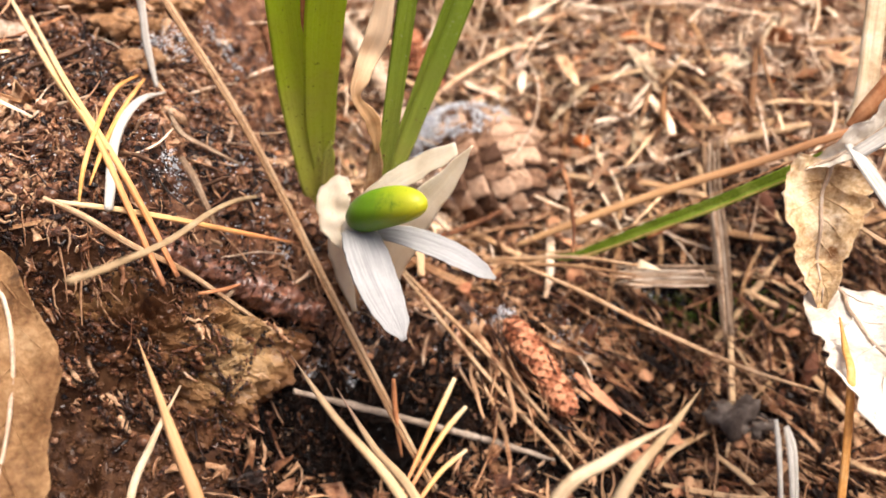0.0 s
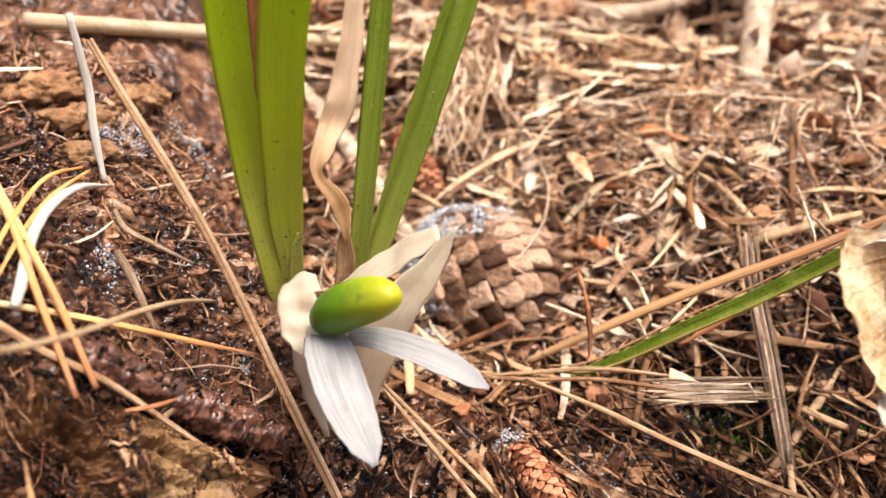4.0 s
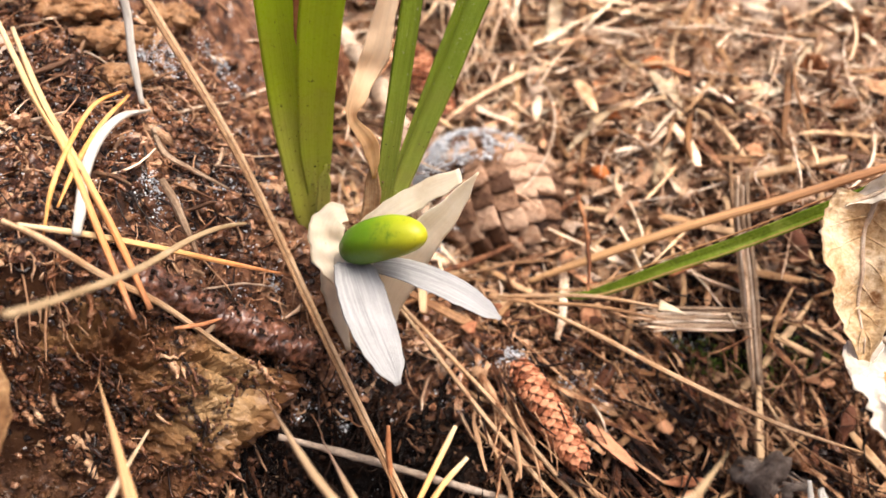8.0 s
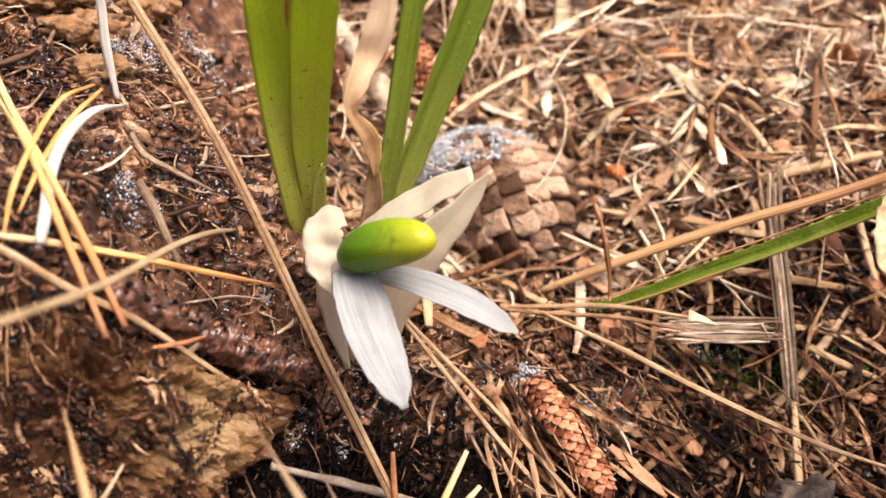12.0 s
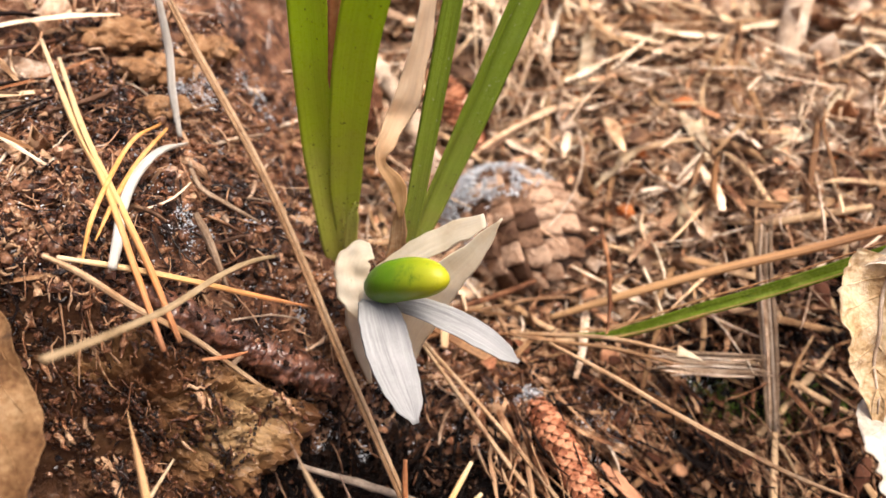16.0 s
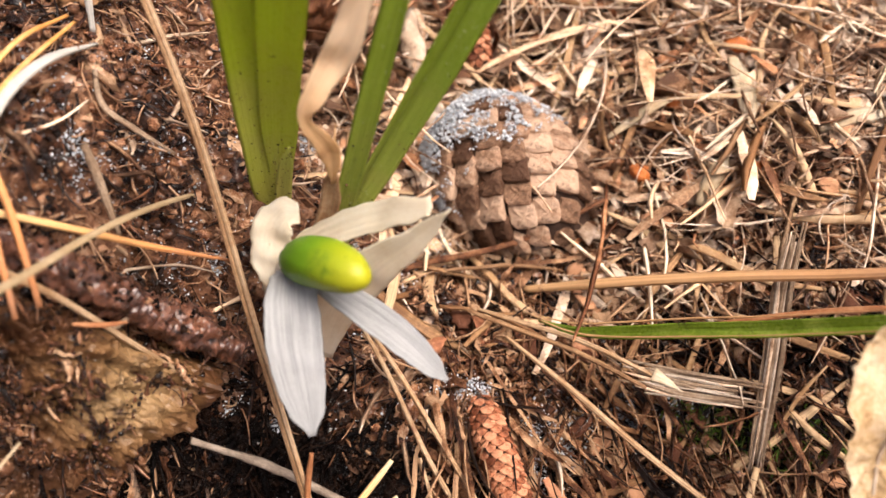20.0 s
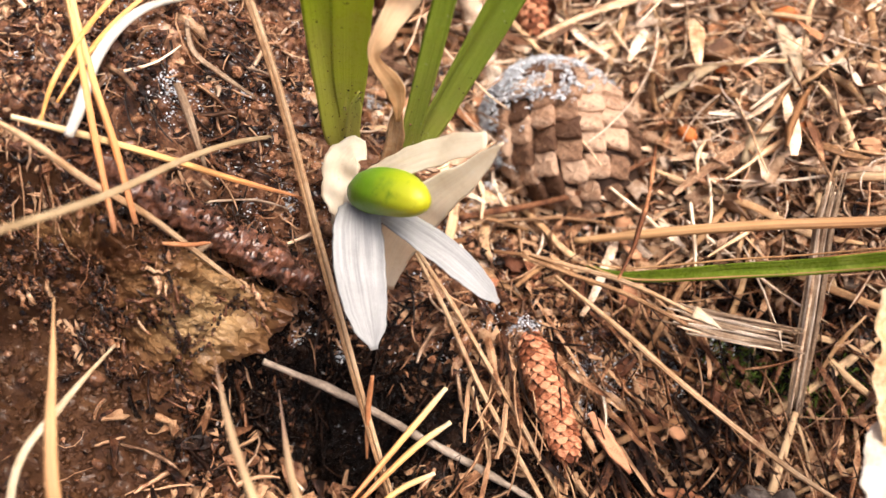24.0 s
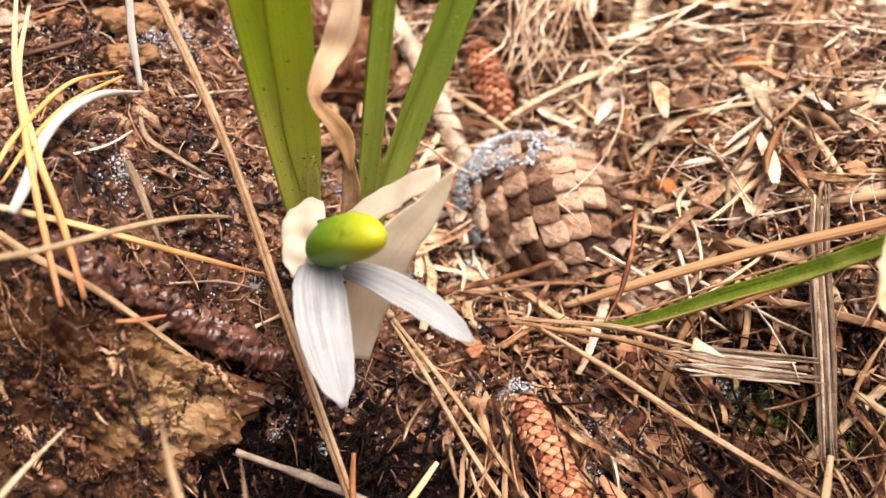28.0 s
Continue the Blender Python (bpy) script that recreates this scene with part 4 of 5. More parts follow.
needle([(-18.2, 139.6, 19.5), (-9.5, 125.2, 17.6), (0, 113, 15), (6, 104, -8), (8, 100, gzf(8, 100))], 2.0, FORETAN, FORE, "dry_grass", "grass", taper=(0.1, 0.7, 1.0, 1, 1), n=28, group="foreground blades")
needle([(51.3, 119.8, 39.3), (43, 108.4, 39.8), (33.3, 96.6, 36.5), (25, 88, 6), (22, 84, gzf(22, 84))], 2.3, BEIGE, FORE, "dry_grass", "grass", taper=(0.1, 0.7, 1.0, 1, 1), n=28, group="foreground blades")
needle([(43.5, 109.0, 41.5), (32.5, 102.6, 39.9), (22.8, 96.2, 36), (14, 88, 6), (12, 84, gzf(12, 84))], 2.4, IVORY, FORE, "dry_grass", "grass", taper=(0.2, 0.9, 1.0, 1, 1), n=28, group="foreground blades")
needle([(88.1, 148.6, 32.5), (86.6, 140, 31.2), (85.2, 131, 28.5), (84, 116, 0), (84, 112, gzf(84, 112))], 1.8, ORANGE, "orange-brown dry grass blade over a bleached leaf", "dry_grass", "grass", taper=(0.3, 1, 1, 0.9), n=24)
for a, b, c, w in (((7, 168.6, -5), (2.2, 158.4, -9.5), (-6, 137, -14), 1.5), ((9.9, 163.6, -10), (3.6, 155.9, -13), (-5, 139, -16.5), 1.5), ((10, 152, -13), (3, 146, -15.5), (-6, 133, -20), 1.3)):
    needle([a, b, c], w, YELLOW, "straw-yellow pine needle lying on dark soil", group="needles on dark soil")
needle([(-8, 162, 1), (-7.5, 158, -6), (-6, 153, -17)], 1.3, REDBLADE, "short russet stalk standing in a hollow", "dry_grass", "grass")
thing("twig", tube("twig", GREYTWIG, [(-32, 158.5, 0), (-16.6, 162.5, -9.5), (3.5, 161.0, -15), (20.9, 160, -20.5), (33, 159.4, -25)], [0.7, 0.95, 0.9, 0.9, 0.6], n=40, k=8, rough=0.35, size=3), "thin grey weathered twig on the soil", "twig")

# ---- dry leaves at the right and at the left ----
def dry_leaf(mat, points, widths, up, label, ragged=0.22, wave=2.4, wave_size=10.0, curl=0.4, lobes=0.0, seed=0, n=70, k=27, veins=7):
    """A dead leaf: a thin crumpled blade with a midrib and side veins standing out of it."""
    ob = base_of("dry_leaf", points[len(points) // 2], label, "leaf")
    path = smooth_path(points, n)
    up = Vector(up).normalized()
    grid, nors = [], []
    for i, p in enumerate(path):
        t = (path[min(i + 1, n - 1)] - path[max(i - 1, 0)]).normalized()
        side = t.cross(up).normalized()
        nor = side.cross(t).normalized()
        u = i / (n - 1)
        w = width_at(widths, u) * 0.5
        row = []
        for j in range(k):
            s = 2 * j / (k - 1) - 1
            e = 1 + ragged * noise.noise(Vector((u * 8 + seed, (2.0 if s > 0 else -2.0), seed))) + 0.4 * ragged * noise.noise(Vector((u * 30, s, seed + 4)))
            e *= 1 + lobes * math.sin(u * 19 + (1.1 if s > 0 else 0))
            a = curl * s
            q = p + side * (s * w * e * math.cos(a * 0.7)) + nor * (w * abs(s) * math.sin(abs(a)))
            v = q / wave_size + Vector((seed, 2.0 * seed, 0))
            h = wave * noise.noise(v) + 0.35 * wave * noise.noise(v * 2.6) + 0.14 * wave * noise.noise(v * 7.0)
            h -= 0.5 * abs(math.sin((u * veins - abs(s) * 0.9) * math.pi)) ** 0.5 * (1 - abs(s)) * min(1, w / 6)
            row.append(q + nor * h)
        grid.append(row)
        nors.append(nor)
    verts = [tuple(q + nors[i] * 0.15) for i, r in enumerate(grid) for q in r] + [tuple(q - nors[i] * 0.15) for i, r in enumerate(grid) for q in r]
    m = n * k
    faces = []
    for i in range(n - 1):
        for j in range(k - 1):
            a = i * k + j
            faces += [(a, a + 1, a + k + 1, a + k), (m + a + k, m + a + k + 1, m + a + 1, m + a)]
        for j, flip in ((0, False), (k - 1, True)):
            a = i * k + j
            f = (a, a + k, m + a + k, m + a)
            faces.append(tuple(reversed(f)) if flip else f)
    blade = part("blade", mesh_of("blade", verts, faces, mat), ob)
    mid = k // 2
    part("midrib", tube("midrib", TWIG, [tuple(grid[i][mid] + nors[i] * 0.25) for i in range(0, n, 5)], [0.55, 0.45, 0.2], n=40, k=6), blade, "thin brown midrib")
    for v in range(1, veins):
        i0 = int(v / (veins + 0.5) * n)
        for sgn in (-1, 1):
            pts = []
            for step in range(6):
                i, j = min(n - 1, i0 + step * 2), mid + sgn * int(step / 5 * (mid - 2))
                pts.append(tuple(grid[i][j] + nors[i] * 0.18))
            part("vein", tube("vein", mat, pts, [0.32, 0.22, 0.10], n=14, k=5), blade)
    return ob


dry_leaf(OAK, [(93, 181, 51.5), (91, 178, 45), (89.5, 171, 38.5), (88.8, 164, 33), (88.6, 157, 27.5)], [17, 20, 18.5, 13.5, 8, 2], (-0.1, -0.78, 0.62), "crumpled tan dead oak leaf, curled at its rim", wave=3.0, wave_size=9, curl=0.4, seed=21)
dry_leaf(WHITELEAF, [(87, 181.5, 49.5), (95, 181, 54.5), (104, 182, 62), (114, 185, 71)], [1.5, 5.5, 8, 9, 7], (-0.1, -0.6, 0.79), "bleached curled rim of a dead leaf, torn off", ragged=0.35, wave=2.0, wave_size=5, curl=0.9, seed=24, n=40, k=15, veins=3)
dry_leaf(WHITELEAF, [(95, 167, 27), (94, 158, 28), (95.5, 146, 29), (97, 134, 29.5), (99, 118, 24), (100, 104, 8)], [3, 17, 24, 27, 25, 14, 3], (-0.1, -0.45, 0.89), "bleached whitish dead leaf with grey blotches", ragged=0.3, wave=2.4, wave_size=9, curl=0.2, seed=22)
dry_leaf(BROWNOAK, [(-90, 147, 56), (-81, 137, 46), (-76.5, 126, 39), (-74.5, 113, 32), (-74, 100, 25), (-74, 88, 8)], [1, 9, 13.5, 16.5, 17, 13, 6], (0.35, -0.55, 0.75), "crumpled tan dead oak leaf with wavy lobes", wave=2.4, wave_size=9, curl=0.3, lobes=0.18, seed=23)
needle([(109, 216, 95), (105.7, 209.5, 81.4), (102.5, 195, 61.4), (99, 190, 56)], 5.2, IVORY, "broad ivory straw blade", "dry_grass", "grass", taper=(0.7, 1, 1, 0.7), fold=0.2, ragged=0.06, thick=0.7)
needle([(112, 176, 72), (103, 176.5, 63), (95, 176, 56.5)], 3.6, PALE, "bleached bent straw blade", "dry_grass", "grass", taper=(1, 1, 0.9), fold=0.2, thick=0.7)
needle([(93.8, 178.5, 57.5), (95.3, 172.5, 56), (97.5, 155, 53.2), (100, 137, 50), (101, 112, 20), (101, 104, gzf(101, 104))], 3.6, PALE, "bleached bent straw blade", "dry_grass", "grass", taper=(0.5, 1, 1, 1, 0.8), fold=0.2, thick=0.7, ragged=0.08, n=34)
needle([(97.5, 188, 57), (101, 188.5, 62), (106.5, 190.5, 70), (116, 194, 82)], 4.0, REDBLADE, "russet grass blade beside a dead leaf", "dry_grass", "grass", taper=(0.5, 1, 1, 0.7), fold=0.25)
needle([(103, 172, 60), (103.5, 165, 45), (104, 158, 30), (104.5, 154, 12)], 1.6, IVORY, "thin ivory straw standing in the litter", "dry_grass", "grass")
needle([(98, 173, 40), (104, 168, 38), (110, 164, 37)], 1.4, TAN, "thin tan needle over a dead leaf", "pine_needle")

def fibre_bundle(points, count, spread, width, up, label, fray=2.0, seed=60):
    """Fibres of one dead stem, split and frayed, each a part."""
    ob = base_of("fibre_bundle", points[-1], label, "grass")
    for k in range(count):
        r = random.Random(seed + k)
        o = (k - (count - 1) / 2) * spread
        p = []
        for i, q in enumerate(points):
            side = Vector(points[min(i + 1, len(points) - 1)]) - Vector(points[max(i - 1, 0)])
            side = side.normalized().cross(Vector(up)).normalized()
            f = fray if i in (0, len(points) - 1) else 0.4
            p.append(tuple(Vector(q) + side * (o + r.uniform(-0.4, 0.4) * f * spread) + Vector((0, r.uniform(-0.5, 0.5), r.uniform(-0.7, 0.7))) + (Vector(points[0]) - Vector(points[1])).normalized() * (r.uniform(-4, 3) if i in (0, len(points) - 1) else 0)))
        part("fibre", sweep("fibre", (WEATHERED, GREYSTRAW, WEATHERED, IVORY_GREY, WEATHERED)[k * 7 % 5], p, [width * 0.5, width, width, width * 0.5], width * 0.55, 0.1, up, n=20, k=5, ragged=0.25, seed=k), ob)
    return ob


fibre_bundle([(52, 196, 7.2), (64, 197, 6.2), (78, 200.5, 4)], 15, 0.40, 0.95, (0, -0.55, 0.83), "flat torn bundle of grey-brown grass fibres", 1.5)
fibre_bundle([(77.4, 220.5, 34.0), (78.6, 216, 24), (81.5, 206.8, 7.4), (84.7, 195.4, -13.5)], 12, 0.36, 0.8, (0.2, -0.9, 0.3), "frayed grey dead grass stem standing upright", 1.9, 80)
thing("torn_strip", sweep("torn_strip", CATKIN, [(39, 178, -12), (45, 173, -15), (51, 170, -19)], [1.5, 3.4, 3.0, 1], 0.7, 0.3, (0, -0.55, 0.83), n=16, k=7, ragged=0.2, seed=32), "wet russet scrap of leaf on dark soil", "leaf")
RED_SEED = (-30.0, 177.5, gzf(-30.0, 177.5) + 2.0)
for k, (x, y, z) in enumerate(((46.4, 248, 20), (50.3, 266.6, 30), (63.5, 281.6, 40), (73, 250, 27), (104, 262, 34), RED_SEED)):
    thing("seed", lump("seed", RESIN if k != 5 else CATKIN, (x, y, z), (2.6 + 0.4 * (k % 3), 2.0, 2.0), 0.35, 2.0, 3, seed=k), "small rust-coloured seed or bud scale in the litter", "seed", "rusty seeds")

# ---- behind: sticks, chips and a stem ----
thing("twig", tube("twig", TWIG, [(-46, 296, 64), (-40, 287, 55), (-28.5, 279, 43.5), (-16, 265, 30), (-4.5, 250.5, 17)], [2.8, 3.1, 3.1, 3.0, 2.6], n=60, k=14, rough=0.35, size=4), "pale peeling stick leaning behind the leaves", "twig")
thing("twig", tube("twig", TWIG, [(128, 420, 150), (118, 380, 108), (108, 340, 76), (96.4, 297, 46)], [5.2, 5.0, 4.8, 4.4], n=30, k=12, rough=0.15, size=9), "upright brown woody stem behind the litter", "twig")
thing("twig", tube("twig", TWIG, [on(20, 352, 9), on(60, 362, 8), on(108, 374, 8), on(130, 380, 6)], [2.6, 3.0, 2.8, 2.6], n=30, k=10, rough=0.2, size=9), "pale stick lying across the slope", "twig")
thing("twig", tube("twig", IVORY, [(-102, 254, 84), (-61.6, 266.1, 77), (-32.4, 300, 66), (2.1, 311, 59)], [2.1, 2.1, 1.9, 1.6], n=30, k=8), "pale straw stem lying across the slope", "twig")
thing("twig", tube("twig", GREYTWIG, [on(100, 299, 2), on(116, 305, 2.5), on(138, 314, 2)], [1.6, 2.0, 1.8], n=24, k=8, rough=0.3, size=4), "grey-white weathered stick on the slope", "twig")
thing("twig", tube("twig", KNOT, [(-3, 211, 6.5), (4, 217.5, 5.5), (12, 222, 6), (24, 229, 9), (39, 238.5, 17)], [0.8, 0.9, 0.8, 0.6], n=26, k=7, rough=0.3, size=3), "thin dark twig in front of the cone", "twig")
for x, y, a, l, w in ((34, 301, 84, 26, 5), (66, 268, -70, 20, 5), (63, 246, 70, 12, 5), (92, 262, 20, 16, 4), (110, 280, 50, 18, 3.4), (45, 262, 35, 20, 2.6)):
    d = Vector((math.cos(radians(a)), math.sin(radians(a)), 0)) * l / 2
    p = [on(x - d.x, y - d.y, 3.5), on(x, y, 5), on(x + d.x, y + d.y, 4)]
    thing("wood_chip", sweep("wood_chip", IVORY, p, [w * 0.5, w, w, w * 0.3], 0.9, 0.15, (0, -0.5, 0.86), n=14, k=5, ragged=0.25, seed=x), "pale chip of straw among brown litter", "chip", "pale chips")
thing("bark_piece", lump("bark_piece", ROTTEN, (83, 172, -23), (8, 5, 6), 0.6, 5, 4, seed=8), "grey lump of rotten wood", "bark")
for k, (x, y) in enumerate(((89, 164), (91.5, 163), (93, 165))):
    needle([(x, y, gzf(x, y) + 14 - 2 * k), (x - 0.5, y - 8, gzf(x, y - 8) + 10), (x - 2, y - 22, gzf(x, y - 22) + 2)], 1.5, PALE, "split bleached stem end", "dry_grass", "grass", group="split stem ends")

# ---- loose litter that can be counted ----
RND = random.Random(11)


def laid(x, y, turn, up, tilt=0.0, roll=0.0, size=1.0):
    """A pose on the bank: x along the piece, z away from the ground."""
    z = normal_at(x, y)
    d = Vector((math.cos(turn), math.sin(turn), 0))
    d = (d - z * d.dot(z)).normalized()
    m = Matrix((d, z.cross(d), z)).transposed().to_4x4()
    m.translation = Vector((x, y, gzf(x, y) + up)) * MM
    return m @ pose(0, 0, 0, roll, tilt, 0) @ Matrix.Scale(size, 4)


def litter_spot(back):
    while True:
        x, y = RND.uniform(-25, 135), RND.uniform(188, 330)
        if not back:
            x, y = RND.uniform(15, 120), RND.uniform(135, 225)
        if (x - 16) ** 2 + (y - 238) ** 2 > 21 ** 2 and (x + 20) ** 2 + (y - 195) ** 2 > 16 ** 2 and (x - 29) ** 2 + (y - 175) ** 2 > 17 ** 2:
            return x, y


def local_blade(k):
    r = random.Random(k)
    l, w = r.uniform(16, 44), r.uniform(0.9, 2.4)
    bend, sag = r.uniform(-4, 4), r.uniform(-2.5, 1.5)
    p = [(-l / 2, 0, sag), (-l / 6, bend * 0.6, 0.6), (l / 6, bend, 0.5), (l / 2, bend * 0.2 + r.uniform(-2, 2), sag * r.uniform(-1, 1))]
    return sweep("straw_piece", BLADE, p, [w * 0.7, w, w, w * 0.4], w * 0.35 + 0.2, r.uniform(0, 0.4), n=12, k=5, twist=r.uniform(-50, 50), ragged=0.1, seed=k)


def local_flake(k):
    r = random.Random(100 + k)
    l, w = r.uniform(5, 13), r.uniform(3, 7)
    p = [(-l / 2, 0, 0), (-l / 6, 0, r.uniform(0, 1.5)), (l / 6, 0, r.uniform(0, 1.5)), (l / 2, r.uniform(-1, 1), 0)]
    return sweep("bark_chip", BARK, p, [w * 0.5, w, w * 0.9, w * 0.4], 0.9, r.uniform(-0.2, 0.3), n=9, k=7, ragged=0.35, wave=0.9, wave_size=3, seed=k)


blade_meshes = [local_blade(k) for k in range(14)]
flake_meshes = [local_flake(k) for k in range(10)]
for k in range(150):
    x, y = litter_spot(k % 15 != 0)
    b = thing("straw_piece", RND.choice(blade_meshes), "short dry straw-coloured grass fragment on the litter", "grass", "loose grass litter")
    b.matrix_basis = laid(x, y, RND.uniform(0, 2 * math.pi), RND.uniform(1.5, 5.0), RND.uniform(-12, 12), RND.uniform(-30, 30), RND.uniform(0.7, 1.15))
for k in range(90):
    x, y = litter_spot(k % 3 != 0)
    b = thing("bark_chip", RND.choice(flake_meshes), "small brown flake of bark or leaf in the litter", "bark", "loose bark flakes")
    b.matrix_basis = laid(x, y, RND.uniform(0, 2 * math.pi), RND.uniform(1.0, 3.5), RND.uniform(-25, 25), RND.uniform(-35, 35), RND.uniform(0.6, 1.1))

# ---- litter that nobody could count ----
RNG = np.random.default_rng(3)


def spots(n, box, weight):
    """n places in the box, thinned by weight(x, y) from 0 to 1."""
    xs, ys = [], []
    while sum(map(len, xs)) < n:
        x, y = RNG.uniform(box[0], box[1], 4 * n), RNG.uniform(box[2], box[3], 4 * n)
        keep = RNG.random(4 * n) < weight(x, y)
        xs.append(x[keep])
        ys.append(y[keep])
    return np.concatenate(xs)[:n], np.concatenate(ys)[:n]


def back_weight(x, y):
    """1 on the straw-covered slope behind, 0 on the bare bank."""
    s = 1 / (1 + np.exp(-((y - 205) + 0.55 * (x - 10)) / 9))
    return s * (((x - 16) / 19) ** 2 + ((y - 243) / 17) ** 2 > 1)


def bank_weight(x, y):
    return (1.02 - back_weight(x, y)) * (np.hypot(x + 28, y - 199) > 5) * np.clip(1 - 1.25 * shade_weight(x, y) - 0.95 * clay_weight(x, y), 0, 1)


def from_arrays(name, verts, faces, mat, smooth=True):
    me = bpy.data.meshes.new(name)
    sizes = faces.shape[1]
    me.vertices.add(len(verts))
    me.vertices.foreach_set("co", (verts * MM).astype(np.float32).ravel())
    me.loops.add(faces.size)
    me.loops.foreach_set("vertex_index", faces.astype(np.int32).ravel())
    me.polygons.add(len(faces))
    me.polygons.foreach_set("loop_start", np.arange(0, faces.size, sizes, dtype=np.int32))
    me.polygons.foreach_set("use_smooth", np.full(len(faces), smooth))
    me.materials.append(mat)
    me.update(calc_edges=True)
    me.validate()
    return me


def fibres(name, n, box, weight, length, width, lift, bend, mat, label, flat=0.5, steep=0.15, turn=None, segs=7):
    """Many thin needles, stems or rootlets that follow the ground."""
    x, y = spots(n, box, weight)
    l = RNG.uniform(*length, n)
    w = RNG.uniform(*width, n)
    a = RNG.uniform(0, 2 * np.pi, n) if turn is None else RNG.normal(turn[0], turn[1], n)
    c = RNG.normal(0, bend, n)
    t = np.linspace(-0.5, 0.5, segs)
    ang = a[:, None] + c[:, None] * t
    step = l[:, None] / (segs - 1)
    px = np.cumsum(np.cos(ang) * step, 1)
    py = np.cumsum(np.sin(ang) * step, 1)
    px, py = px - px.mean(1, keepdims=True) + x[:, None], py - py.mean(1, keepdims=True) + y[:, None]
    up = RNG.uniform(*lift, n)
    lie = relief(px, py)
    follow = 0.45 if length[1] <= 20 else 0.1
    lie = follow * lie + (1 - follow) * lie.mean(1, keepdims=True) + 0.5 * lie.std(1, keepdims=True)
    pz = lie + up[:, None] + (RNG.normal(0, steep, n) * l)[:, None] * t + RNG.normal(0, 0.12, n)[:, None] * l[:, None] * (0.25 - t ** 2)
    p = np.stack([px, py, pz], -1)
    side = np.stack([-np.sin(ang), np.cos(ang), RNG.normal(0, 0.3, (n, 1)) + 0 * ang], -1)
    taper = (1 - 0.55 * np.abs(2 * t) ** 4)[None, :, None] * w[:, None, None] * 0.5
    top = np.array([0, -0.25, 1.0]) * flat * 2
    p = p + RNG.normal(0, 0.16, p.shape) * np.minimum(w, 0.7)[:, None, None]
    taper = taper * RNG.uniform(0.72, 1.2, taper.shape)
    ring = np.stack([p + side * taper, p + top * taper * RNG.uniform(0.5, 1.4, taper.shape), p - side * taper * RNG.uniform(0.8, 1.2, taper.shape)], 2)
    verts = ring.reshape(-1, 3)
    base = (np.arange(n)[:, None, None] * segs + np.arange(segs - 1)[None, :, None]) * 3
    j = np.arange(3)[None, None, :]
    q = (j + 1) % 3
    faces = np.stack([base + j, base + j + 3, base + q + 3, base + q], -1).reshape(-1, 4)
    return thing(name, from_arrays(name, verts, faces, mat, flat > 0.3), label, "litter", kind="stuff")


ICO = bmesh.new()
bmesh.ops.create_icosphere(ICO, subdivisions=1, radius=1.0)
ICO_V = np.array([v.co[:] for v in ICO.verts])
ICO_F = np.array([[v.index for v in f.verts] for f in ICO.faces])
ICO.free()
ICO = bmesh.new()
bmesh.ops.create_icosphere(ICO, subdivisions=2, radius=1.0)
ROUND_V = np.array([v.co[:] for v in ICO.verts])
ROUND_F = np.array([[v.index for v in f.verts] for f in ICO.faces])
ICO.free()


def crumbs(name, centres, size, mat, label, category="soil", squash=0.8, rough=0.25, smooth=False, shape=None):
    n = len(centres)
    ico_v, ico_f = shape or (ICO_V, ICO_F)
    r = RNG.uniform(*size, n) * RNG.uniform(0.4, 1.0, n) ** 1.5
    stretch = RNG.uniform(0.6, 1.3, (n, 1, 3)) * np.array([1, 1, squash])
    jag = 1 + RNG.normal(0, rough, (n, len(ico_v), 1))
    verts = (centres[:, None] + ico_v[None] * jag * stretch * r[:, None, None]).reshape(-1, 3)
    faces = (np.arange(n)[:, None, None] * len(ico_v) + ico_f[None]).reshape(-1, 3)
    return thing(name, from_arrays(name, verts, faces, mat, smooth), label, category, kind="stuff")


BACK = (-45, 145, 185, 345)
BANK = (-115, 125, 115, 250)
FAR = (-160, 220, 240, 460)
def scraps(name, n, box, weight, size, lift, mat, label, tilt=0.5, long=(1.0, 2.2)):
    """Many curled scraps of leaf, bark and cone scale, each a thin bent plate with an uneven rim."""
    x, y = spots(n, box, weight)
    r = RNG.uniform(*size, n) * RNG.uniform(0.55, 1.0, n)
    nor = np.stack([RNG.normal(0, tilt, n), RNG.normal(-0.45, tilt, n), np.ones(n)], -1)
    nor /= np.linalg.norm(nor, axis=1, keepdims=True)
    u = np.cross(nor, RNG.normal(0, 1, (n, 3)))
    u /= np.linalg.norm(u, axis=1, keepdims=True)
    v = np.cross(nor, u)
    ku, kv = 5, 4
    gu, gv = np.meshgrid(np.linspace(-1, 1, ku), np.linspace(-1, 1, kv), indexing="ij")
    gu, gv = gu.ravel()[None], gv.ravel()[None]
    a, b, c = (RNG.normal(0, s, (n, 1)) for s in (0.55, 0.7, 0.5))
    pinch = RNG.uniform(0.0, 0.75, (n, 1))
    wide = (1 - pinch * gu ** 2) * RNG.uniform(0.55, 1.15, (n, ku * kv))
    stretch = RNG.uniform(*long, (n, 1))
    lu = gu * stretch * r[:, None] * RNG.uniform(0.85, 1.1, (n, ku * kv))
    lv = gv * wide * r[:, None] * 0.7
    lz = (a * gu ** 2 + b * gv ** 2 + c * gu * gv + RNG.normal(0, 0.16, (n, ku * kv))) * r[:, None]
    c0 = np.stack([x, y, relief(x, y) + 0.4 + RNG.uniform(*lift, n)], -1)
    top = c0[:, None] + u[:, None] * lu[..., None] + v[:, None] * lv[..., None] + nor[:, None] * lz[..., None]
    low = top - nor[:, None] * (0.25 + 0.06 * r)[:, None, None]
    m = ku * kv
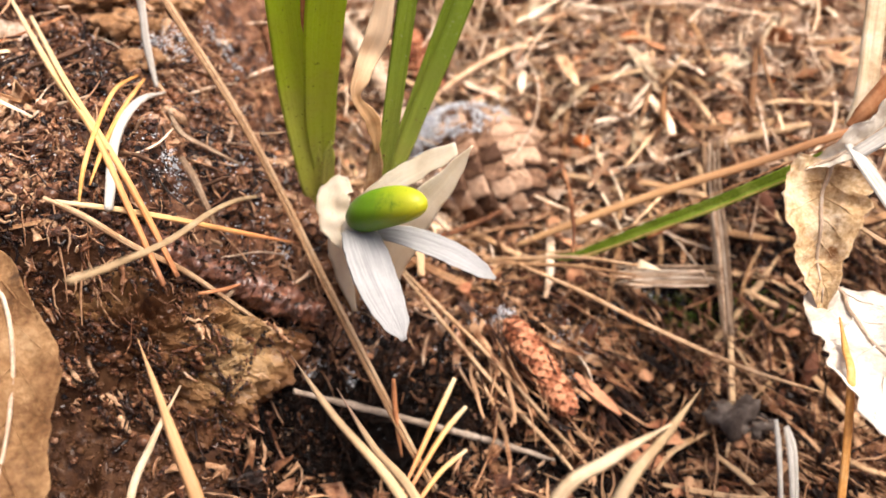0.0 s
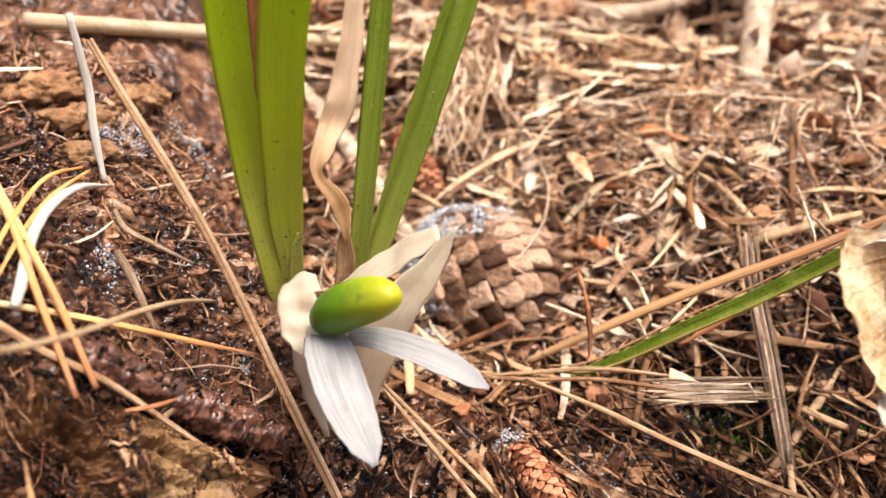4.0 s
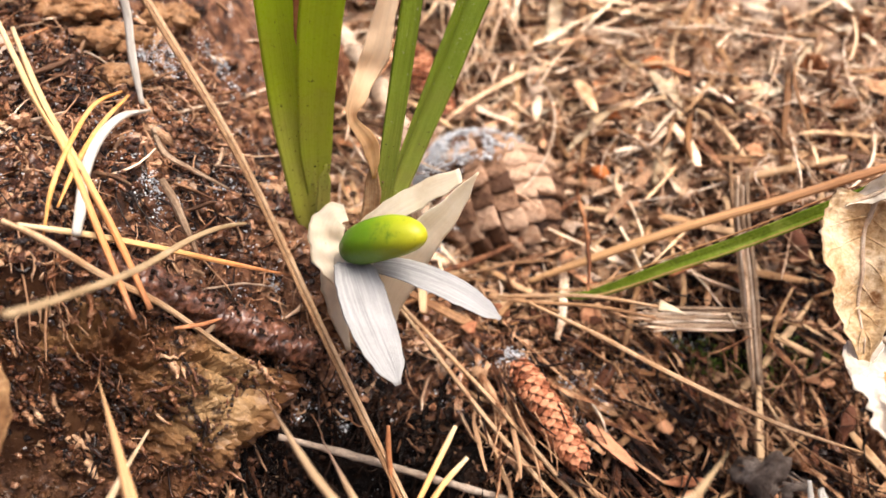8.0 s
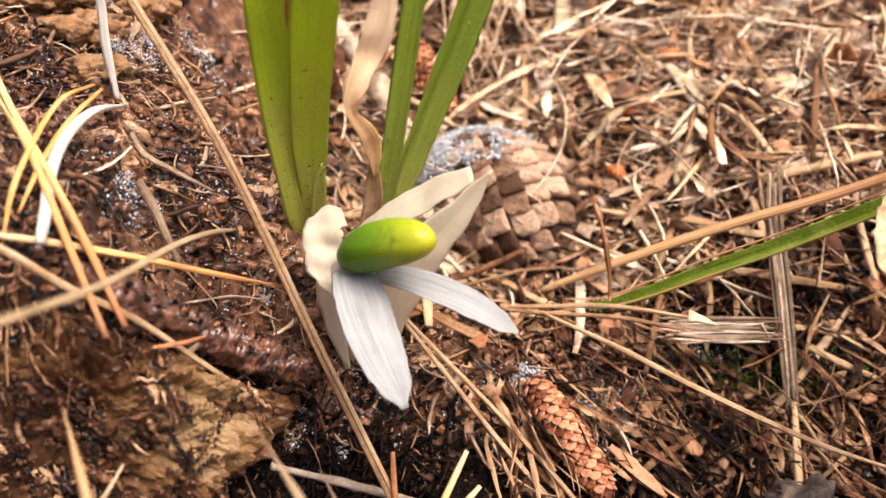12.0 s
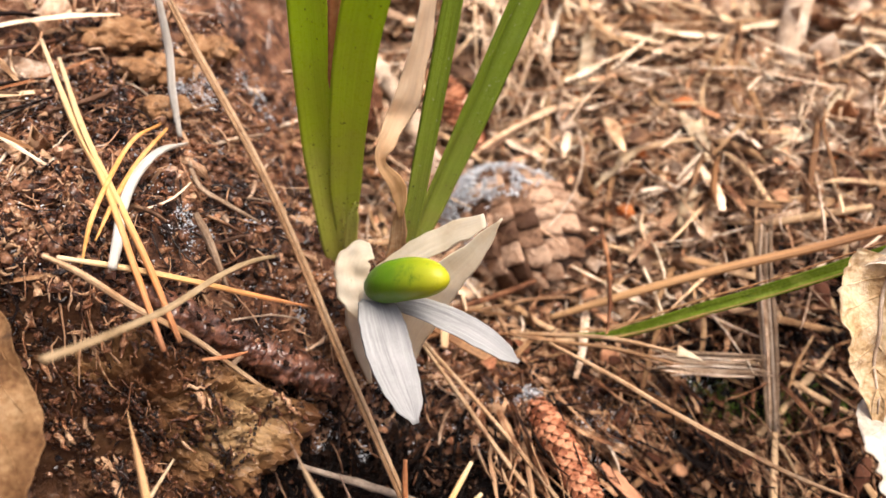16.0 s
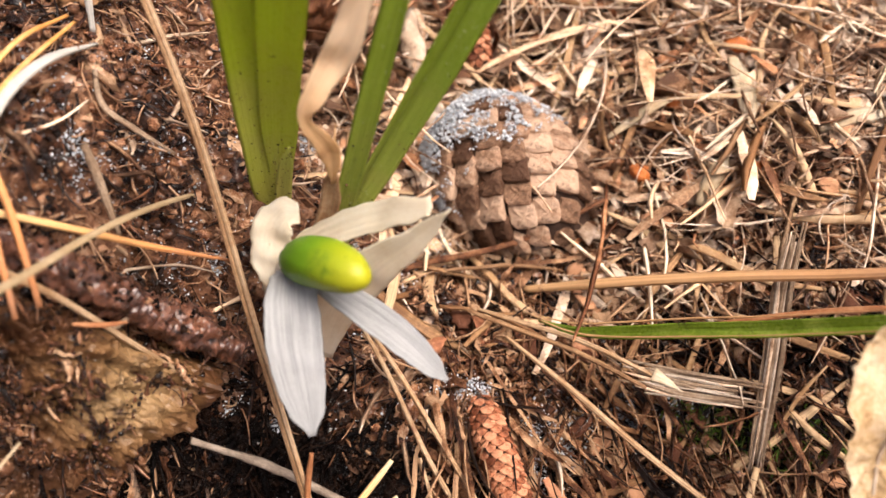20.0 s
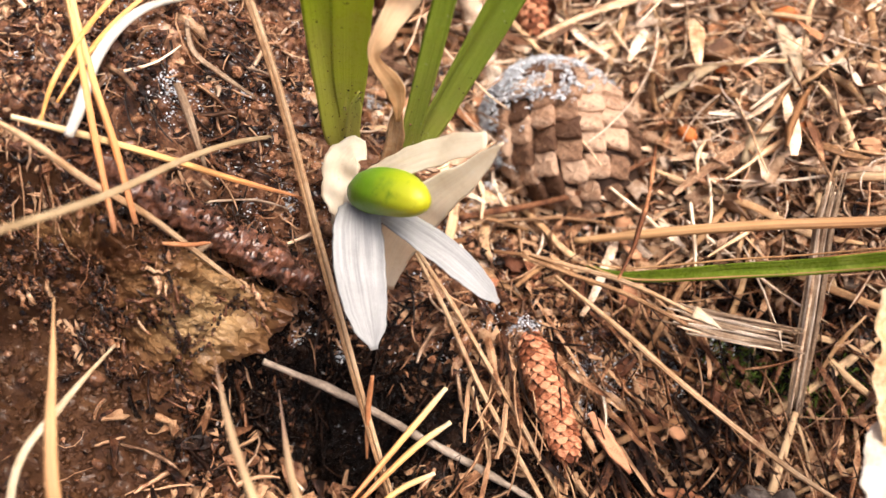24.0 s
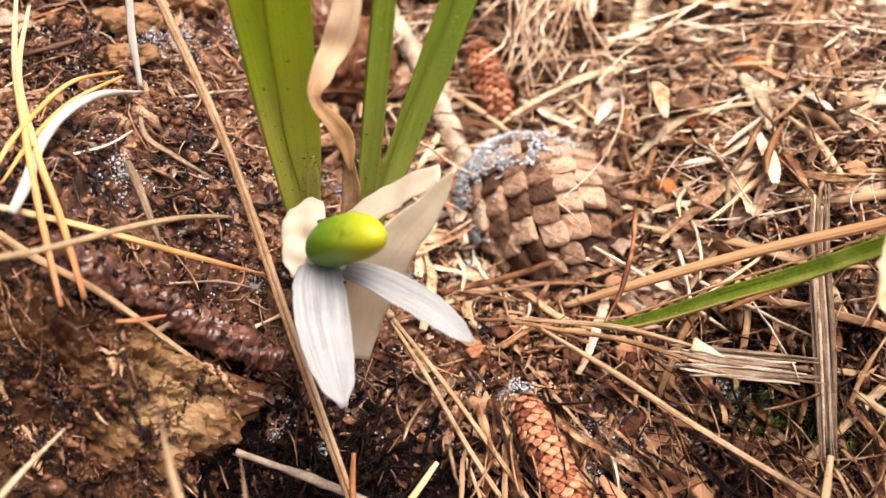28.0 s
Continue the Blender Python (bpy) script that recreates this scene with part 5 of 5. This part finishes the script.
    verts = np.concatenate([top, low], 1).reshape(-1, 3)
    one = []
    for i in range(ku - 1):
        for j in range(kv - 1):
            q = i * kv + j
            one += [(q, q + kv, q + kv + 1, q + 1), (m + q + 1, m + q + kv + 1, m + q + kv, m + q)]
    rim = [i * kv for i in range(ku)] + [(ku - 1) * kv + j for j in range(1, kv)] + [i * kv + kv - 1 for i in range(ku - 2, -1, -1)] + [j for j in range(kv - 2, 0, -1)]
    for s in range(len(rim)):
        p, q = rim[s], rim[(s + 1) % len(rim)]
        one.append((q, p, m + p, m + q))
    faces = (np.arange(n)[:, None, None] * 2 * m + np.array(one)[None]).reshape(-1, 4)
    return thing(name, from_arrays(name, verts, faces, mat), label, "litter", kind="stuff")


def upper_weight(x, y):
    return back_weight(x, y) * np.clip((y - 206 - 0.10 * x) / 34, 0.0, 1.0)


FRONT = (12, 130, 130, 222)


def front_weight(x, y):
    return (y < 216 + 0.12 * x) * np.clip(1 - 1.05 * shade_weight(x, y), 0.02, 1)


fibres("long_straw", 170, BACK, upper_weight, (30, 90), (0.4, 1.2), (1.0, 5.0), 0.8, GREYSTRAW, "long dry grass stems lying over the slope", steep=0.06, segs=14)
fibres("grass_hair", 800, BACK, upper_weight, (12, 44), (0.2, 0.55), (0.0, 5.5), 2.2, GREYSTRAW, "fine curled brown grass hairs", steep=0.12, segs=12)
scraps("litter_mulch", 6500, BACK, lambda x, y: np.maximum(0.25 * back_weight(x, y), upper_weight(x, y)), (0.5, 1.9), (-1.0, 2.4), FLAKE, "fine brown leaf mulch between the straw", tilt=0.9)
scraps("rotted_leaves", 200, BACK, upper_weight, (2.5, 6.5), (-0.5, 2.5), FLAKE, "soft rotted brown leaves pressed into the litter", tilt=0.5)
scraps("wet_leaves", 70, FRONT, front_weight, (2.0, 5.0), (-0.5, 1.5), WET, "soft wet rotted leaves on the lower slope", tilt=0.6)
fibres("straw_litter", 170, BACK, upper_weight, (12, 46), (0.7, 1.9), (0.5, 5.0), 0.6, STRAW, "dry straw and pine needles over the slope", steep=0.14)
fibres("weathered_litter", 330, BACK, upper_weight, (8, 30), (0.8, 2.2), (0.0, 4.0), 0.7, GREYSTRAW, "weathered brown-grey grass and needle litter", flat=0.3, steep=0.18)
fibres("torn_blades", 300, BACK, upper_weight, (12, 44), (1.4, 4.4), (0.0, 3.5), 0.5, GREYSTRAW, "torn flat strips of weathered grass", flat=0.2, steep=0.12, segs=9)
fibres("fine_litter", 1500, BACK, upper_weight, (5, 24), (0.25, 0.75), (0.0, 4.5), 1.6, GREYSTRAW, "fine brown plant fibres in the litter", steep=0.3)
scraps("leaf_fragments", 1100, BACK, upper_weight, (1.2, 3.6), (-0.5, 3.5), FLAKE, "broken leaf and bark fragments in the litter", tilt=0.7, long=(1.0, 3.0))
scraps("large_fragments", 150, BACK, upper_weight, (2.5, 5.5), (0.0, 4.0), FLAKE, "larger torn pieces of dead leaf and cone scale", tilt=0.6)
fibres("far_litter", 1500, FAR, lambda x, y: (back_weight(x, y) * (y > 300) * np.clip(1 - 1.3 * shade_weight(x, y), 0, 1)), (18, 60), (0.9, 3.2), (0.0, 7.0), 0.9, STRAW, "dry straw covering the upper slope", flat=0.3, steep=0.12, segs=6)
scraps("far_fragments", 1900, FAR, lambda x, y: (y > 300) * np.clip(1 - 1.3 * shade_weight(x, y), 0, 1), (2.5, 8), (0.0, 4.0), FLAKE, "broken leaves on the upper slope")
def middle_weight(x, y):
    """1 on the damp brown litter between the flower and the straw."""
    return back_weight(x, y) * np.clip((252 - y + 0.1 * x) / 34, 0.0, 1.0)


MIDDLE = (-25, 140, 186, 262)
scraps("damp_scraps", 1700, MIDDLE, middle_weight, (0.6, 2.2), (-0.3, 2.8), SHRED, "damp red-brown scraps of leaf and bark around the cone", tilt=0.8, long=(1.2, 3.6))
scraps("damp_leaves", 50, MIDDLE, middle_weight, (2.0, 4.5), (0.0, 2.0), SHRED, "larger damp red-brown leaf pieces around the cone", tilt=0.6)
fibres("damp_fibres", 520, MIDDLE, middle_weight, (6, 26), (0.25, 0.95), (-0.2, 3.0), 1.3, WET, "damp brown grass and rootlets around the cone", flat=0.35, steep=0.2, segs=9)
fibres("wet_shreds", 430, FRONT, front_weight, (8, 32), (0.5, 1.9), (-0.5, 2.8), 0.7, WET, "wet dark shreds of dead grass on the lower slope", flat=0.25, steep=0.16, turn=(-0.95, 0.5), segs=9)
fibres("wet_fibres", 620, FRONT, front_weight, (10, 45), (0.25, 0.75), (-0.5, 4.0), 1.1, WET, "wet dark fibres on the lower slope", steep=0.16, turn=(-0.95, 0.6), segs=10)
x, y = spots(2600, FRONT, front_weight)
crumbs("wet_clumps", np.stack([x, y, relief(x, y) + RNG.uniform(-0.6, 1.6, len(x))], -1), (0.6, 2.6), SHRED, "crumbling clumps of wet rotted leaf on the lower slope", "litter", squash=0.6, rough=0.22, smooth=True, shape=(ROUND_V, ROUND_F))
x, y = spots(2200, MIDDLE, middle_weight)
crumbs("damp_clumps", np.stack([x, y, relief(x, y) + RNG.uniform(-0.6, 1.8, len(x))], -1), (0.6, 2.6), SHRED, "crumbling clumps of damp rotted leaf around the cone", "litter", squash=0.6, rough=0.22, smooth=True, shape=(ROUND_V, ROUND_F))
scraps("wet_scraps", 1100, FRONT, front_weight, (0.7, 2.6), (-0.6, 2.0), WET, "wet rotted leaf scraps on the lower slope", tilt=0.9, long=(1.2, 3.4))
fibres("rootlets", 1900, BANK, bank_weight, (4, 15), (0.2, 0.7), (-1.0, 1.4), 1.8, ROOTLET, "fine dark rootlets matted over the bank", steep=0.4)
fibres("bank_straw", 90, BANK, lambda x, y: bank_weight(x, y) * (y > 172), (8, 22), (0.6, 1.4), (0.5, 2.6), 0.8, GREYSTRAW, "scattered brown grass bits on the bank", steep=0.15)
scraps("humus_shreds", 2600, BANK, bank_weight, (0.35, 1.1), (-0.8, 1.2), SHRED, "dark shreds of rotted leaf and bark", tilt=1.1, long=(1.5, 4.5))
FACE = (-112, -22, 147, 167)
fibres("face_rootlets", 260, FACE, lambda x, y: np.clip(1 - 0.95 * shade_weight(x, y) - 0.5 * clay_weight(x, y), 0, 1), (3, 9), (0.3, 0.9), (-0.5, 1.4), 2.5, SHRED, "rootlets hanging over the broken edge of the bank", steep=0.8)
scraps("face_shreds", 420, FACE, lambda x, y: 1 - 0.9 * shade_weight(x, y), (0.5, 1.7), (-0.5, 1.6), SHRED, "dark shreds of rotted leaf on the broken edge", tilt=1.2)
x, y = spots(10500, BANK, bank_weight)
crumbs("soil_crumbs", np.stack([x, y, relief(x, y) + RNG.uniform(-1.2, 1.6, len(x))], -1), (0.4, 1.7), CRUMB, "damp crumbs of dark humus")
fibres("tan_shreds", 380, (-115, 0, 172, 260), lambda x, y: bank_weight(x, y) * np.clip((y - 172) / 25, 0.15, 1), (3, 13), (0.3, 0.9), (-0.4, 1.2), 1.2, ROOTLET, "light brown torn fibres on the upper bank", flat=0.35, steep=0.3)
x, y = spots(1500, BANK, bank_weight)
crumbs("soil_clumps", np.stack([x, y, relief(x, y) + RNG.uniform(-0.8, 0.9, len(x))], -1), (0.9, 2.9), SOIL, "loose clumps of damp red-brown humus", squash=0.75, rough=0.14, smooth=True, shape=(ROUND_V, ROUND_F))
scraps("bank_flakes", 260, BANK, bank_weight, (0.8, 3.0), (0.0, 2.2), SHRED, "small russet flakes on the dark bank")
# Crumbs and rootlets coloured black to paint the hollow's shade.
x, y = spots(17000, (-115, 110, 120, 215), shade_weight)
crumbs("black_crumbs", np.stack([x, y, relief(x, y) + RNG.uniform(-0.6, 1.8, len(x))], -1), (0.4, 2.0), SHADEMUD, "crumbs coloured black for the shade in the hollow below the flower")
fibres("black_rootlets", 900, (-115, 110, 120, 215), shade_weight, (5, 18), (0.4, 1.1), (0.0, 2.5), 1.6, SHADEMUD, "rootlets coloured black for the shade in the hollow", steep=0.4)
FOOT = (-66, 34, 112, 160)


def foot_weight(x, y):
    """The damp litter that has gathered at the foot of the clod and below the hollow."""
    return 1 / (1 + np.exp((y - 153 - 4 * np.sin(x / 9)) / 1.6)) / (1 + np.exp((-36 - x) / 6))


scraps("foot_leaves", 190, FOOT, foot_weight, (1.6, 4.6), (0.3, 3.0), ROOTCRUMB, "wet rotted leaves at the foot of the clod", tilt=0.7)
scraps("foot_scraps", 1300, FOOT, foot_weight, (0.6, 2.4), (0.0, 2.8), WET, "red-brown wet leaf scraps below the hollow", tilt=0.9, long=(1.2, 3.6))
fibres("foot_shreds", 420, FOOT, foot_weight, (4, 15), (0.4, 1.5), (0.2, 3.0), 1.0, ROOTLET, "brown shreds and rootlets below the hollow", flat=0.4, steep=0.3)
fibres("foot_straw", 46, FOOT, foot_weight, (9, 24), (0.7, 1.8), (0.8, 3.5), 0.6, GREYSTRAW, "bits of brown straw at the foot of the clod", flat=0.5, steep=0.15)
x, y = spots(3600, (-115, -36, 112, 160), clay_weight)
crumbs("clay_crumbs", np.stack([x, y, relief(x, y) + RNG.uniform(-0.5, 0.7, len(x))], -1), (0.25, 1.2), CLAY, "crumbs of damp brown clay on the broken wall", smooth=True)
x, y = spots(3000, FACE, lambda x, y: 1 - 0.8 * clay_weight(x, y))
crumbs("face_crumbs", np.stack([x, y, relief(x, y) + RNG.uniform(-0.8, 1.3, len(x))], -1), (0.4, 1.8), DARKCRUMB, "darker crumbs on the broken edge of the bank")
x, y = spots(4300, BACK, upper_weight)
crumbs("rotted_lumps", np.stack([x, y, relief(x, y) + RNG.uniform(-0.5, 2.2, len(x))], -1), (0.9, 3.4), FLAKE, "crumbling lumps of rotted leaf and bark between the straw", "litter", squash=0.6, rough=0.24, smooth=True, shape=(ROUND_V, ROUND_F))
x, y = spots(2500, BACK, back_weight)
crumbs("litter_crumbs", np.stack([x, y, relief(x, y) + RNG.uniform(-0.5, 2.5, len(x))], -1), (0.5, 1.9), CRUMB, "brown crumbs between the straw")

def outer_weight(x, y):
    """Litter that thins out over the slope round the place."""
    inner = (x > -105) & (x < 140) & (y > 112) & (y < 345)
    return np.exp(-np.hypot(x / 420, (y - 220) / 420) ** 2) * ~inner


OUTER = (-800, 800, -500, 1000)
fibres("outer_straw", 3200, OUTER, outer_weight, (20, 80), (0.9, 3.4), (0.0, 4.0), 0.8, STRAW, "dry straw scattered over the slope around", flat=0.3, steep=0.08, segs=6)
scraps("outer_leaves", 3600, OUTER, outer_weight, (2.5, 9), (0.0, 3.0), FLAKE, "broken dead leaves scattered over the slope around")
fibres("outer_rootlets", 2600, OUTER, outer_weight, (10, 45), (0.5, 1.8), (0.0, 3.0), 1.4, ROOTLET, "dark rootlets and shreds over the slope around", steep=0.15, segs=6)

# ---- dirt that clings to the clod and to the root ----
def crusted(parent, low, high, size=9.0):
    """Points and normals on the near side of a lump where dirt clings in patches."""
    co = np.array([v.co[:] for v in parent.data.vertices]) / MM
    nor = np.array([v.normal[:] for v in parent.data.vertices])
    patch = np.array([noise.noise(Vector(c) / size) for c in co])
    ok = np.where((nor[:, 1] < 0.3) & (patch > low) & (nor[:, 2] > high))[0]
    return co[ok], nor[ok]


def stuck(ob, parent):
    ob.parent = parent
    del ob["category"]


def clinging(parent, name, n, size, mat, label, low, high):
    co, nor = crusted(parent, low, high)
    pick = RNG.integers(0, len(co), n)
    stuck(crumbs(name, co[pick] + RNG.normal(0, 0.3, (n, 3)), size, mat, label, "soil", 0.7, 0.35, True), parent)


def clinging_fibres(parent, name, n, length, width, mat, label, low, high, axis=None, lift=0.5, segs=6):
    """Shreds and rootlets that lie against the skin of a lump; axis: the way they run, if they run one way."""
    co, nor = crusted(parent, low, high)
    pick = RNG.integers(0, len(co), n)
    c, up = co[pick], nor[pick]
    way = RNG.normal(0, 1, (n, 3)) if axis is None else np.asarray(axis, float) + RNG.normal(0, 0.28, (n, 3))
    way = way - up * (way * up).sum(1, keepdims=True)
    way /= np.linalg.norm(way, axis=1, keepdims=True)
    side = np.cross(up, way)
    l, w, bend = RNG.uniform(*length, n), RNG.uniform(*width, n), RNG.normal(0, 0.2, n)
    t = np.linspace(-0.5, 0.5, segs)[None, :, None]
    p = c[:, None] + way[:, None] * t * l[:, None, None] + side[:, None] * (bend * l)[:, None, None] * (t ** 2) + up[:, None] * (lift + RNG.normal(0, 0.12, (n, segs, 1)) * l[:, None, None] * 0.5 - 0.12 * l[:, None, None] * t ** 2)
    half = w[:, None, None] * 0.5 * RNG.uniform(0.6, 1.2, (n, segs, 1)) * (1 - 0.7 * np.abs(2 * t) ** 3)
    ring = np.stack([p + side[:, None] * half, p + up[:, None] * half * 0.7, p - side[:, None] * half], 2)
    base = (np.arange(n)[:, None, None] * segs + np.arange(segs - 1)[None, :, None]) * 3
    j = np.arange(3)[None, None, :]
    q = (j + 1) % 3
    faces = np.stack([base + j, base + j + 3, base + q + 3, base + q], -1).reshape(-1, 4)
    stuck(thing(name, from_arrays(name, ring.reshape(-1, 3), faces, mat), label, "soil", kind="stuff"), parent)


clinging(clod, "soil_crust", 5600, (0.15, 0.9), DARKCRUMB, "dark soil clinging to the clay", 0.0, -0.3)
clinging(clod, "leaf_crust", 2600, (0.15, 0.7), ROOTCRUMB, "red-brown rotted leaf crumbs stuck to the clay", -0.12, -0.1)
clinging(clod, "black_crust", 700, (0.12, 0.5), SHADEMUD, "black mud clinging to the clay", 0.12, -0.6)
clinging_fibres(clod, "bark_shred", 150, (3.0, 8.5), (0.8, 2.4), SHRED, "ragged brown strips of rotted bark hanging over the clay", 0.0, -0.2, axis=(0.55, -0.35, -0.75), lift=0.9, segs=9)
clinging_fibres(clod, "leaf_shred", 900, (1.2, 4.5), (0.35, 1.1), ROOTCRUMB, "wet red-brown shreds of leaf stuck to the clay", -0.02, -0.5, axis=(0.6, -0.3, -0.7))
clinging_fibres(clod, "rootlet", 90, (3, 8), (0.15, 0.4), ROOTLET, "fine rootlets lying over the clay", -0.3, -0.6)
clinging(root, "soil_crust", 1100, (0.2, 0.8), ROOTCRUMB, "flaking bark and crumbs of soil on the root", -0.6, -0.3)
clinging(root, "black_crust", 500, (0.3, 1.2), SHADEMUD, "black crumbs over the root and its underside", -0.6, -0.9)
clinging_fibres(root, "bark_shred", 520, (2.5, 8.0), (0.4, 1.3), ROOTCRUMB, "flaking strips of wet bark on the root", -0.8, -0.6, axis=(0.75, 0.2, -0.55), lift=0.25)

# ---- mould, painted glints and moss ----
cl = []
for cx, cy, cz, n, s in ((0, 226, 10, 160, 4.0), (-20, 250, 19, 230, 3.2), (-22, 244, 18, 160, 2.6), (-13, 242, 13, 200, 3.0), (-34, 229, 21, 120, 2.6), (-59, 182, 48, 90, 1.8), (-59, 240, 54, 150, 3.0), (-67, 226, 58, 150, 3.0), (-71, 220, 60, 120, 2.5), (-34, 177, 8, 70, 1.5), (-36, 185, 20, 50, 1.2), (53, 198, -10, 160, 2.6), (60, 203, -9, 150, 2.4), (-20, 173, -14, 60, 1.6), (18.5, 187, 3, 110, 2.4), (14.5, 184, 0, 90, 2.2), (56, 197, -3, 240, 4.2), (62, 201, -3, 160, 3.5), (40, 180, -18, 200, 5.5), (36, 186, -9, 160, 4.5), (66, 205, -4, 140, 4), (22, 181, -1, 70, 1.8), (-28, 175, 7, 14, 1.6), (-14, 163, -14, 25, 3.0), (-10, 205, 17, 160, 4), (-3, 214, 8, 130, 3.5), (1, 222, 8, 120, 3.5), (-33.5, 180, 25.5, 40, 1.2), (-57.5, 178, 50, 25, 1.2), (2, 280, 31, 110, 4), (53, 199, -9, 230, 2.6), (49, 203, -7, 150, 2.2), (46, 193, -12, 170, 3.4), (43, 188, -12, 150, 3), (22, 187, 1, 120, 1.6), (-30, 171.6, 13, 12, 1.5)):
    n = int(n * 2.6)
    q = RNG.normal(0, s * 0.65, (n, 3)) * np.array([1, 1, 0.6]) + np.array([cx, cy, cz])
    g = relief(q[:, 0], q[:, 1]) + RNG.uniform(1.5, 4.0, n)
    q = np.stack([q[:, 0], q[:, 1], g], -1)
    cl.append(q)
# Pale specks strewn over the bank paint the sky's glints on wet soil.
for cx, cy in zip(*spots(170, (-110, 15, 168, 250), bank_weight)):
    q = RNG.normal(0, 1.3, (22, 2)) + np.array([cx, cy])
    cl.append(np.stack([q[:, 0], q[:, 1], relief(q[:, 0], q[:, 1]) + RNG.uniform(0.2, 1.6, 22)], -1))
x, y = spots(900, (-110, 20, 150, 235), bank_weight)
cl.append(np.stack([x, y, relief(x, y) + RNG.uniform(0.6, 2.2, len(x))], -1))
crumbs("mould", np.concatenate(cl), (0.08, 0.36), MOULDGLINT, "white and grey-blue crumbs of mould and fluff, and specks that paint wet glints", "mould", rough=0.45)
axis = Vector((0.84, -0.46, -0.22)).normalized()
side = axis.cross(Vector((0.1, 0.2, 1))).normalized()
nor = side.cross(axis)
fluff = []
while len(fluff) < 12000:
    u, a = RNG.uniform(0.0, 0.5), RNG.uniform(0, 2 * math.pi)
    d = side * math.cos(a) + nor * math.sin(a)
    p = Vector((16.0, 246.6, 9.5)) + axis * 45 * (u - 0.5) + d * (18.6 * cone_profile(u) + 1.5)
    grip = 0.9 * noise.noise(p / 6.0) + 0.5 * noise.noise(p / 1.8) + 0.6 - 1.9 * u
    if (d.y < 0.5 or d.z > 0.3) and grip > RNG.uniform(-0.1, 0.35):
        fluff.append(p + d * RNG.normal(-0.1, 0.35))
fluff = crumbs("mould", np.array(fluff), (0.12, 0.5), MOULDGLINT, "white fluffy mould crusting the foot of the cone", "mould", rough=0.4, smooth=True)
fluff.parent = pine_cone
fluff.matrix_parent_inverse = Matrix.Translation(-pine_cone.location)
del fluff["category"]
fibres("moss", 900, (62, 112, 194, 210), lambda x, y: np.exp(-((x - 74) / 9) ** 2 - ((y - 201) / 4) ** 2) + np.exp(-((x - 95) / 8) ** 2 - ((y - 203) / 4) ** 2), (1.0, 3.2), (0.15, 0.45), (0.5, 4.5), 1.5, MOSS, "small tufts of green moss", steep=0.6)


# ---- specks on the foot of the leaves ----
def specks(shoot, n, low, high):
    """Grains of dirt stuck to the leaf feet, more of them further down."""
    co = np.concatenate([np.array([v.co[:] for v in c.data.vertices]) / MM for c in shoot.children if c.name.startswith("leaf")])
    co = co[(co[:, 2] > low) & (co[:, 2] < high)]
    w = (high - co[:, 2]) ** 1.5
    pick = co[RNG.choice(len(co), n, p=w / w.sum())] + RNG.normal(0, 0.3, (n, 3))
    ob = crumbs("dirt_specks", pick, (0.08, 0.34), DARKCRUMB, "dark grains of dirt", "soil")
    ob.parent = shoot
    ob.matrix_parent_inverse = Matrix.Translation(-shoot.location)
    del ob["category"]


specks(shoot, 650, 26, 84)
specks(sedge, 240, 24, 90)


# ---- a tuft of curled dry grass behind the cones ----
tuft = base_of("grass_tuft", on(14, 300), "tuft of thin curled dry brown grass", "grass")
for k in range(34):
    r = random.Random(700 + k)
    x, y = 6 + r.uniform(-7, 14), 300 + r.uniform(-6, 8)
    dx, h = r.uniform(-14, 10), r.uniform(10, 30)
    p = [on(x, y, -1), on(x + dx * 0.4, y + 3, h * 0.6), on(x + dx, y - 6 + r.uniform(-9, 6), h), on(x + dx * 1.2 + r.uniform(-14, 12), y - 14 + r.uniform(-10, 6), h * r.uniform(0.1, 0.6))]
    part("blade", sweep("blade", GREYSTRAW if k % 3 else STRAW, p, [0.9, 1.2, 1.0, 0.3], 0.4, 0.1, (0, -0.6, 0.8), n=18, k=5, seed=k), tuft)
